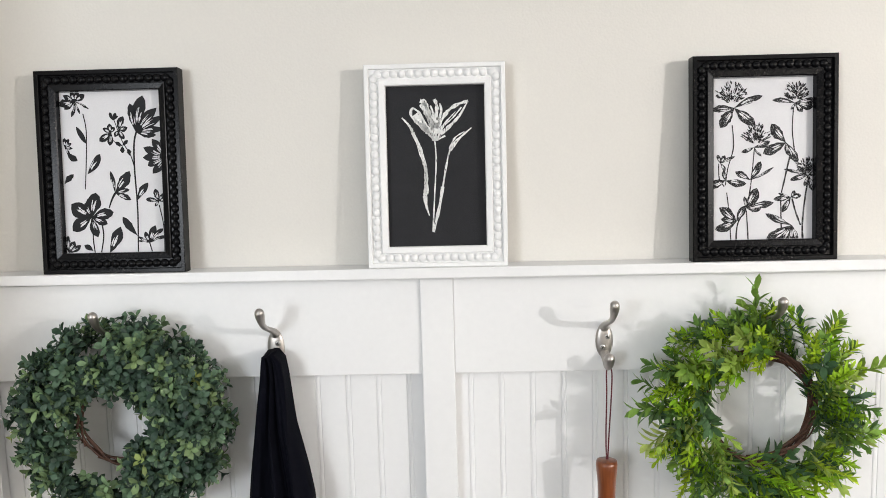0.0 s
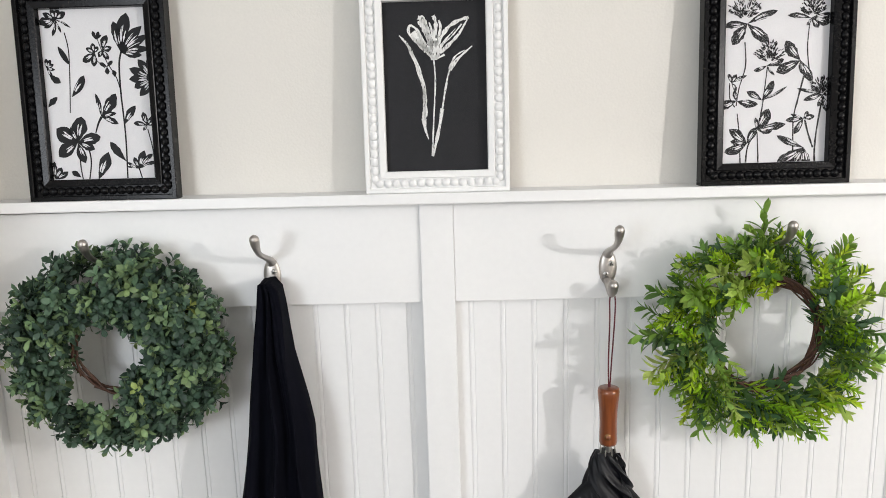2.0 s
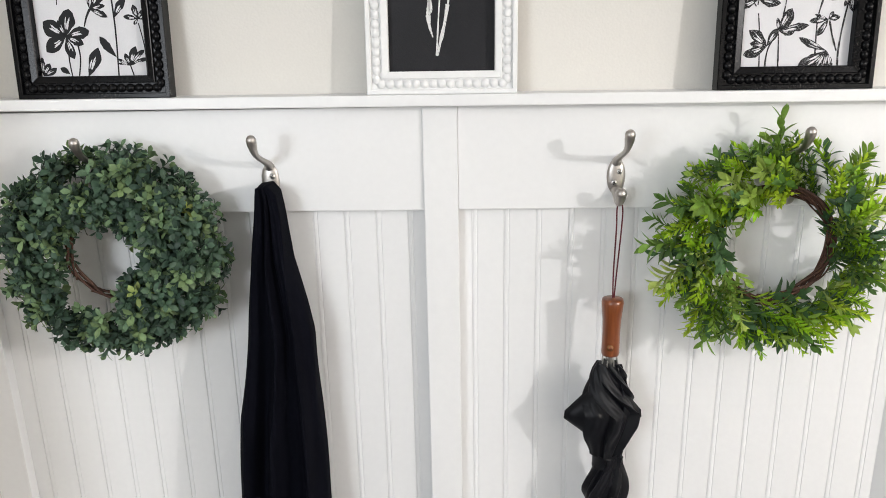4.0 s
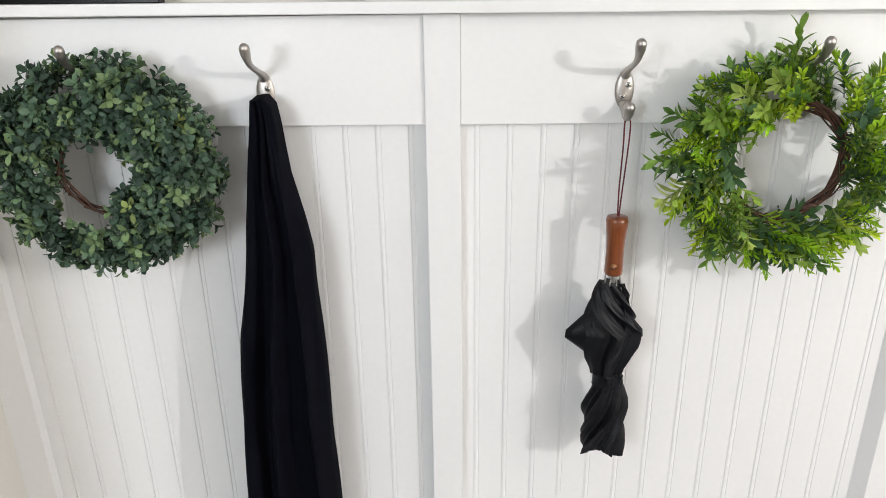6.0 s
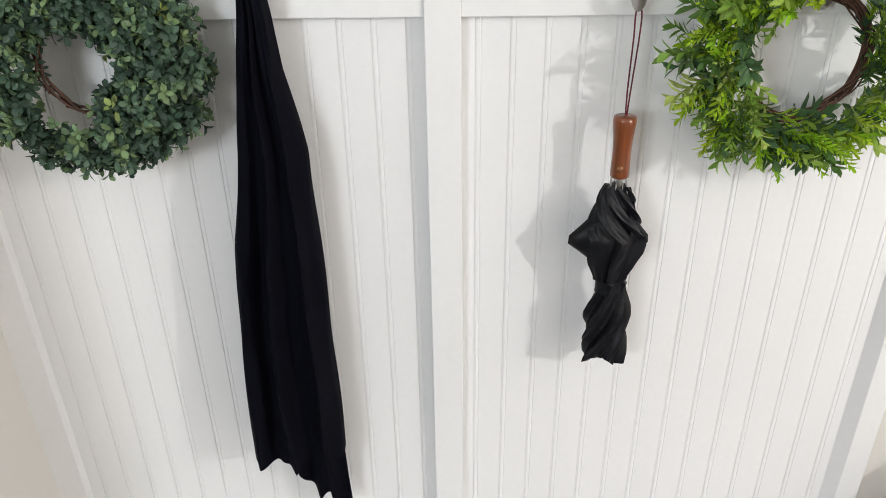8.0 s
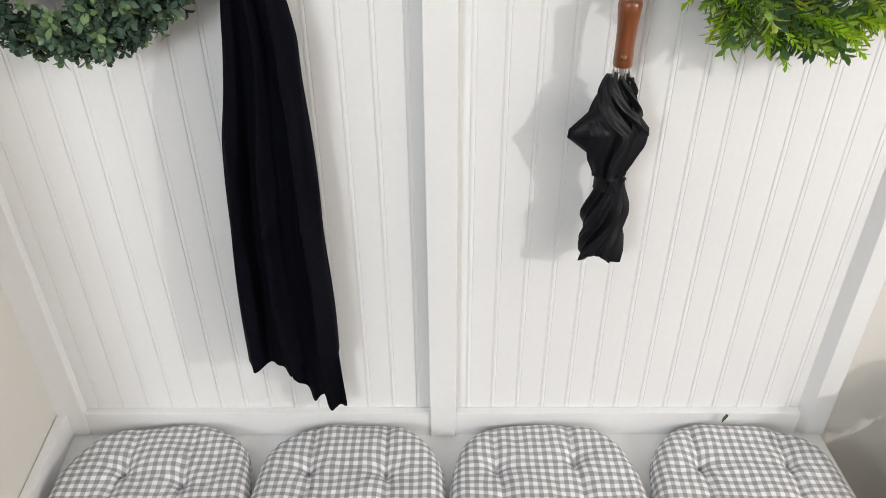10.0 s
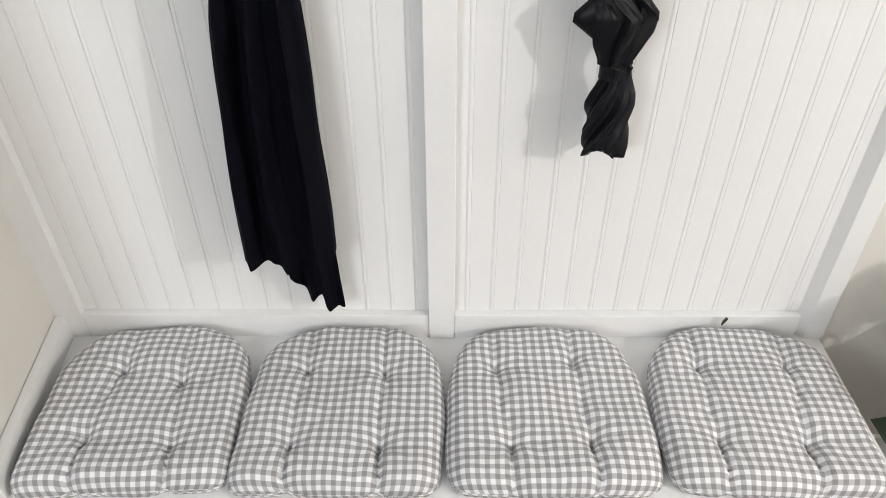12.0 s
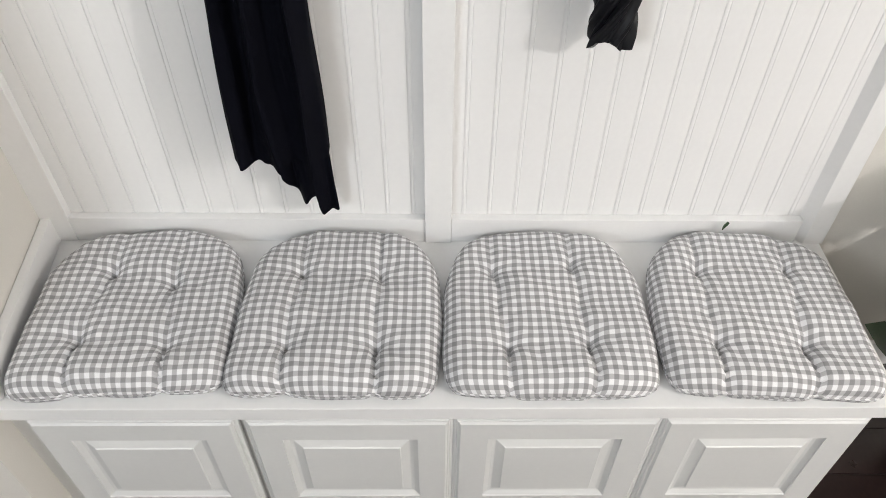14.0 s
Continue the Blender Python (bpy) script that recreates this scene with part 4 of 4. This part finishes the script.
    bm.faces.new(rows[-1])
    canopy = part("canopy", bm, M_NYLON, ob, smooth=True)
    canopy.data.set_sharp_from_angle(angle=radians(35))
    # loose corners of the panels standing out from the bundle
    for ang, length, zt, drop in ((182, 0.081, 1.205, 0.006), (-4, 0.062, 1.206, 0.002), (60, 0.04, 1.20, 0.01)):
        a = radians(ang)
        out, side = Vector((math.cos(a), math.sin(a) * 0.75, 0)), Vector((-math.sin(a), math.cos(a) * 0.75, 0))
        bm = bmesh.new()
        grid = []
        for i in range(13):
            v = i / 12
            z = 1.292 - 0.158 * v
            reach = length * (1 - abs(v - 0.55) / (0.55 if v < 0.55 else 0.45)) ** 1.25 if 0 < v < 1 else 0
            base = 0.012 + 0.012 * math.sin(math.pi * v)
            row = []
            for j in range(9):
                u = j / 8
                s = (u - 0.5) * 2
                p = out * (base + max(reach - base, 0) * (1 - abs(s) ** 1.1)) + side * (s * (0.012 + 0.016 * math.sin(math.pi * v)) + 0.010 * (v - 0.5))
                row.append(bm.verts.new((p.x, p.y + 0.002 * math.sin(7 * v + 4 * s), z - drop * v)))
            grid.append(row)
        for p, q in zip(grid, grid[1:]):
            for j in range(8):
                bm.faces.new((p[j], p[j + 1], q[j + 1], q[j]))
        part("panel_fold", bm, M_NYLON, ob, smooth=True)
    bm = bmesh.new()
    ring = []
    for z in (1.132, 1.130, 1.110, 1.108):
        grow = 0.0228 if z in (1.130, 1.110) else 0.0235
        ring.append([bm.verts.new(((grow) * math.cos(2 * math.pi * j / 30) + 0.001, grow * 0.92 * math.sin(2 * math.pi * j / 30), z + 0.003 * math.cos(2 * math.pi * j / 30))) for j in range(30)])
    for p, q in zip(ring, ring[1:]):
        for j in range(30):
            bm.faces.new((p[j], p[(j + 1) % 30], q[(j + 1) % 30], q[j]))
    part("strap", bm, M_NYLON, ob, smooth=True)
    return ob


M_BRASS = material("dark_brass", (0.20, 0.11, 0.05), 0.35, metal=1.0, vary=0.15)
umbrella()


# ---- cushions ----
def gingham(name):
    """Woven gingham: two sets of stripes whose crossings are darkest, with thread and slub."""
    m = bpy.data.materials.new(name)
    m.use_nodes = True
    nt = m.node_tree
    b = nt.nodes["Principled BSDF"]
    b.inputs["Roughness"].default_value = 0.92
    b.inputs["Specular IOR Level"].default_value = 0.15
    b.inputs["Sheen Weight"].default_value = 0.12
    uv = nt.nodes.new("ShaderNodeUVMap")
    uv.uv_map = "cloth"
    nz = nt.nodes.new("ShaderNodeTexNoise")
    nz.inputs["Scale"].default_value = 30
    nt.links.new(uv.outputs["UV"], nz.inputs["Vector"])
    sh = nt.nodes.new("ShaderNodeVectorMath")
    sh.operation = "MULTIPLY_ADD"
    nt.links.new(nz.outputs["Color"], sh.inputs[0])
    sh.inputs[1].default_value, sh.inputs[2].default_value = (0.0022, 0.0022, 0), (-0.0011, -0.0011, 0)
    add = nt.nodes.new("ShaderNodeVectorMath")
    nt.links.new(uv.outputs["UV"], add.inputs[0])
    nt.links.new(sh.outputs["Vector"], add.inputs[1])
    sep = nt.nodes.new("ShaderNodeSeparateXYZ")
    nt.links.new(add.outputs["Vector"], sep.inputs[0])
    bands = []
    for axis in ("X", "Y"):
        f = nt.nodes.new("ShaderNodeMath")
        f.operation, f.inputs[1].default_value = "MULTIPLY", 1 / CHECK
        nt.links.new(sep.outputs[axis], f.inputs[0])
        fr = nt.nodes.new("ShaderNodeMath")
        fr.operation = "PINGPONG"
        fr.inputs[1].default_value = 1.0
        nt.links.new(f.outputs[0], fr.inputs[0])
        st = nt.nodes.new("ShaderNodeMapRange")
        st.inputs["From Min"].default_value, st.inputs["From Max"].default_value = 0.44, 0.56
        nt.links.new(fr.outputs[0], st.inputs["Value"])
        bands.append(st.outputs["Result"])
    tot = nt.nodes.new("ShaderNodeMath")
    nt.links.new(bands[0], tot.inputs[0])
    nt.links.new(bands[1], tot.inputs[1])
    half = nt.nodes.new("ShaderNodeMath")
    half.operation, half.inputs[1].default_value = "MULTIPLY", 0.5
    nt.links.new(tot.outputs[0], half.inputs[0])
    ramp = nt.nodes.new("ShaderNodeValToRGB")
    ramp.color_ramp.elements[0].color = (0.79, 0.79, 0.80, 1)
    ramp.color_ramp.elements[1].color = (0.27, 0.267, 0.272, 1)
    mid = ramp.color_ramp.elements.new(0.5)
    mid.color = (0.46, 0.457, 0.465, 1)
    nt.links.new(half.outputs[0], ramp.inputs["Fac"])
    fine = nt.nodes.new("ShaderNodeTexNoise")
    fine.inputs["Scale"].default_value, fine.inputs["Detail"].default_value = 900, 2
    nt.links.new(uv.outputs["UV"], fine.inputs["Vector"])
    mr = nt.nodes.new("ShaderNodeMapRange")
    mr.inputs["To Min"].default_value, mr.inputs["To Max"].default_value = 0.84, 1.16
    nt.links.new(fine.outputs["Fac"], mr.inputs["Value"])
    sc = nt.nodes.new("ShaderNodeVectorMath")
    sc.operation = "SCALE"
    nt.links.new(ramp.outputs["Color"], sc.inputs[0])
    nt.links.new(mr.outputs["Result"], sc.inputs["Scale"])
    nt.links.new(sc.outputs["Vector"], b.inputs["Base Color"])
    bp = nt.nodes.new("ShaderNodeBump")
    bp.inputs["Strength"].default_value, bp.inputs["Distance"].default_value = 0.35, 0.001
    nt.links.new(fine.outputs["Fac"], bp.inputs["Height"])
    nt.links.new(bp.outputs["Normal"], b.inputs["Normal"])
    return m


CHECK = 0.0088
M_GINGHAM = gingham("grey_white_gingham")


def cushion(x, y, turn, seed, wide, deep, tufts, label):
    """A tufted seat pad with a straight front and rounded back; local origin at its middle, on the seat board."""
    rnd = random.Random(seed)
    ob = thing("seat_cushion", pose(x, y, BENCH_Z + 0.0005, 0, 0, turn), label, "cushion", "cushions along the bench")
    n, rings = 160, 46
    hw, hd, thick, rim = wide / 2, deep / 2, 0.054, 0.036

    def outline(a):
        c, s = math.cos(a), math.sin(a)
        p = 3.0 if s > 0 else 11.0
        k = (abs(c / hw) ** p + abs(s / hd) ** p) ** (-1 / p)
        px, py = c * k, s * k
        px *= 1 - 0.045 * max(0, s) - 0.022 * max(0, -s)
        if s < 0:
            for t in tufts[2:]:
                py += 0.007 * math.exp(-((px - t.x) / 0.012) ** 2)
        w = 1 + 0.010 * math.sin(5 * a + seed) + 0.008 * math.sin(9 * a + 2 * seed)
        return Vector((px * w, py * w))

    off = [rnd.uniform(0, 50) for _ in range(3)]

    def height(p, d):
        e = min(d / rim, 1.0)
        h = (1 - (1 - e) ** 2) ** 0.5
        # puffs between the seams that run through the tufts
        crease = 0.0
        xl = tufts[0].x + (tufts[2].x - tufts[0].x) * (p.y - tufts[0].y) / (tufts[2].y - tufts[0].y)
        xr = tufts[1].x + (tufts[3].x - tufts[1].x) * (p.y - tufts[1].y) / (tufts[3].y - tufts[1].y)
        wob = 0.011 * noise.noise(Vector((p.y * 16, off[0], 0)))
        for xx, amt in ((xl, 0.62), (xr, 0.72)):
            between = tufts[2].y - 0.02 < p.y < tufts[0].y + 0.02
            crease += amt * (1.0 if between else 0.55) * (0.8 + 0.5 * noise.noise(Vector((xx * 20, p.y * 14 + off[0], 5)))) * 0.017 * math.exp(-abs(p.x - xx - wob) / 0.010)
        yb = tufts[0].y + (tufts[1].y - tufts[0].y) * (p.x - tufts[0].x) / (tufts[1].x - tufts[0].x)
        yf = tufts[2].y + (tufts[3].y - tufts[2].y) * (p.x - tufts[2].x) / (tufts[3].x - tufts[2].x)
        wob = 0.011 * noise.noise(Vector((p.x * 16, off[1], 7)))
        for yy, amt in ((yb, 0.45), (yf, 0.45)):
            near = min(abs(p.x - t.x) for t in tufts)
            crease += amt * (0.45 + 0.75 * math.exp(-near / 0.03)) * (0.75 + 0.55 * noise.noise(Vector((p.x * 14, yy * 20 + off[1], 2)))) * 0.015 * math.exp(-abs(p.y - yy - wob) / 0.012)
        for t in tufts[2:]:
            if p.y < t.y:
                crease += 0.016 * math.exp(-abs(p.x - t.x - 0.006 * noise.noise(Vector((p.y * 40, t.x * 9, 1)))) / 0.0030)
        for t in tufts[:2]:
            if p.y > t.y:
                crease += 0.006 * math.exp(-abs(p.x - t.x) / 0.004)
        for t in tufts:
            crease += 0.016 * math.exp(-((p - t).length / 0.013) ** 1.1)
        wr = 0.0028 * noise.noise(Vector((p.x * 38 + off[2], p.y * 38, 3))) + 0.0075 * noise.noise(Vector((p.x * 12, p.y * 12 + off[2], 9)))
        return h, max(0.010, thick * (0.40 + 0.68 * h) - crease * (0.45 + 0.55 * h) + wr * h)

    bm = bmesh.new()
    uvl = bm.loops.layers.uv.new("cloth")
    cloth = {}
    pulled = lambda p: p + sum((((t - p) * -0.35 * math.exp(-((p - t).length / 0.03) ** 2)) for t in tufts), Vector((0, 0)))
    mid = bm.verts.new((0, 0, height(Vector((0, 0)), 1)[1]))
    cloth[mid] = Vector((0, 0))
    rows = []
    for i in range(1, rings + 1):
        s = 1 - (1 - i / rings) ** 1.6 if i < rings else 1.0
        row = []
        for j in range(n):
            o = outline(2 * math.pi * j / n)
            p = o * s
            d = (1 - s) * o.length
            h, z = height(p, d)
            v = bm.verts.new((p.x, p.y, z))
            e = min(d / rim, 1.0)
            extra = (math.asin(1 - e) - (1 - e)) * thick * 0.6
            cloth[v] = pulled(p) + o.normalized() * extra
            row.append(v)
        rows.append(row)
    # below the seam, tucked under
    for s, z, more in ((0.997, thick * 0.22, 0.010), (0.975, 0.004, 0.021), (0.93, 0.0, 0.034)):
        row = []
        for j in range(n):
            o = outline(2 * math.pi * j / n)
            v = bm.verts.new((o.x * s, o.y * s, z))
            cloth[v] = o + o.normalized() * (more + 0.016)
            row.append(v)
        rows.append(row)
    for j in range(n):
        bm.faces.new((mid, rows[0][j], rows[0][(j + 1) % n]))
    for p, q in zip(rows, rows[1:]):
        for j in range(n):
            bm.faces.new((p[j], q[j], q[(j + 1) % n], p[(j + 1) % n]))
    bm.faces.new(rows[-1])
    for f in bm.faces:
        for l in f.loops:
            l[uvl].uv = cloth[l.vert] + Vector((0.003 * seed, 0.004 * seed))
    part("pad", bm, M_GINGHAM, ob, smooth=True)
    # piped seam round the edge
    bm = bmesh.new()
    uvl = bm.loops.layers.uv.new("cloth")
    rows = []
    for j in range(n):
        a = 2 * math.pi * j / n
        o = outline(a)
        c = Vector((o.x, o.y, thick * 0.38))
        r = o.normalized()
        rows.append([bm.verts.new(c + Vector((r.x * math.cos(b), r.y * math.cos(b), math.sin(b))) * 0.0022) for b in (0, 1.57, 3.14, 4.71)])
    for j in range(n):
        for k in range(4):
            f = bm.faces.new((rows[j][k], rows[j][(k + 1) % 4], rows[(j + 1) % n][(k + 1) % 4], rows[(j + 1) % n][k]))
            for l in f.loops:
                l[uvl].uv = (l.vert.co.x + l.vert.co.z, l.vert.co.y)
    part("piping", bm, M_GINGHAM, ob, smooth=True)
    for t in tufts:
        bm = bmesh.new()
        z = height(t, 1)[1]
        for k in range(4):
            a = 0.8 * k + rnd.uniform(0, 0.5)
            tube(bm, [(t.x - 0.004 * math.cos(a), t.y - 0.004 * math.sin(a), z + 0.0002), (t.x, t.y, z + 0.0015), (t.x + 0.004 * math.cos(a), t.y + 0.004 * math.sin(a), z + 0.0002)], [0.0007] * 3, 5)
        part("tuft", bm, M_TUFT, ob, "grey stitched tuft", smooth=True)
    return ob


PADS = (
    (-0.579, -0.207, 3.5, 0.394, 0.396, (-0.057, 0.072), (0.067, 0.034), (-0.082, -0.093), (0.080, -0.119)),
    (-0.188, -0.207, 0.0, 0.388, 0.398, (-0.081, 0.067), (0.073, 0.059), (-0.088, -0.111), (0.077, -0.111)),
    (0.206, -0.207, 0.0, 0.390, 0.398, (-0.098, 0.071), (0.060, 0.089), (-0.077, -0.108), (0.072, -0.099)),
    (0.608, -0.207, -3.0, 0.392, 0.396, (-0.094, 0.073), (0.084, 0.086), (-0.092, -0.104), (0.069, -0.097)),
)
for k, (x, y, turn, w, d, *tf) in enumerate(PADS):
    cushion(x, y, turn, k + 1, w, d, [Vector(t) for t in tf], "tufted grey and white gingham seat cushion on the bench")


# ---- fallen leaf and floor plant that shades the wall ----
LEAFLET = thing("fallen_leaf", pose(0.598, -0.012, 0.509), "single dark green leaf fallen behind a cushion", "leaf")
bm = bmesh.new()
blade(bm, Vector((0, 0, 0)), Vector((0.06, -0.05, 1)), Vector((0.35, -1, 0.2)), 0.030, 0.014, 0.1, blunt=True)
part("blade", bm, M_DEEP, LEAFLET, smooth=True)

# only leaf 0 shows; pot and other leaves are added to shade the wall
PLANT = thing("potted_plant", pose(1.19, -0.30, 0), "dark green plant, one leaf in view, the unseen rest added to shade the wall", "potted plant")
bm = bmesh.new()
rows = []
for z, r in ((0.0, 0.11), (0.01, 0.115), (0.32, 0.155), (0.34, 0.158), (0.34, 0.148), (0.30, 0.14)):
    rows.append([bm.verts.new((r * math.cos(2 * math.pi * j / 32), r * math.sin(2 * math.pi * j / 32), z)) for j in range(32)])
for p, q in zip(rows, rows[1:]):
    for j in range(32):
        bm.faces.new((p[j], p[(j + 1) % 32], q[(j + 1) % 32], q[j]))
bm.faces.new(rows[0])
bm.faces.new(rows[-1])
part("pot", bm, M_NYLON, PLANT, "unseen dark pot added to shade the wall", smooth=True)
prnd = random.Random(77)
# leaf 0 reaches into view, the unseen rest only block the lamp
for k in range(90):
    a = 2 * math.pi * k / 90 * 13.3
    up = prnd.uniform(0.6, 2.1)
    tip = Vector((math.cos(a) * prnd.uniform(0.03, 0.10), math.sin(a) * prnd.uniform(0.03, 0.10), 0.20 + 0.27 * up))
    if k == 0:
        a, tip = math.pi, Vector((-0.125, 0.18, 0.20))
    bm = bmesh.new()
    tube(bm, [(0, 0, 0.30), tip * 0.6 + Vector((0, 0, 0.06)), tip], [0.003, 0.0025, 0.002], 6)
    part("stalk", bm, M_STEM, PLANT, smooth=True)
    bm = bmesh.new()
    d = Vector((math.cos(a), math.sin(a) * 0.6, prnd.uniform(-0.1, 0.6)))
    if k == 0:
        d = Vector((-0.6, 0.1, 0.8))
    blade(bm, tip, d, Vector((0, -0.3, 1)), prnd.uniform(0.13, 0.19), prnd.uniform(0.07, 0.10), -0.25)
    part("leaf", bm, M_DEEP, PLANT, smooth=True)

# ---- floor boards ----
FLOOR = bpy.data.objects["floor_base"]
bm = bmesh.new()
box(bm, 0, 1.2, 0, 0.118, -0.018, 0.0, bevel=0.0015)
board_me = bpy.data.meshes.new("floor_board")
bm.to_mesh(board_me)
bm.free()
board_me.materials.append(M_FLOOR)
for r in range(28):
    shift = (0.37 * r) % 1.2
    for c in range(6):
        x0, x1 = max(-2.99 + shift + (c - 1) * 1.2, -2.99), min(-2.99 + shift + c * 1.2 - 0.002, 3.38)
        if x1 - x0 > 0.05:
            share("floor_board", board_me, FLOOR, Matrix.Translation((x0, -3.3 + r * 0.12, -0.001)) @ Matrix.Diagonal(((x1 - x0) / 1.2, 1, 1, 1)))
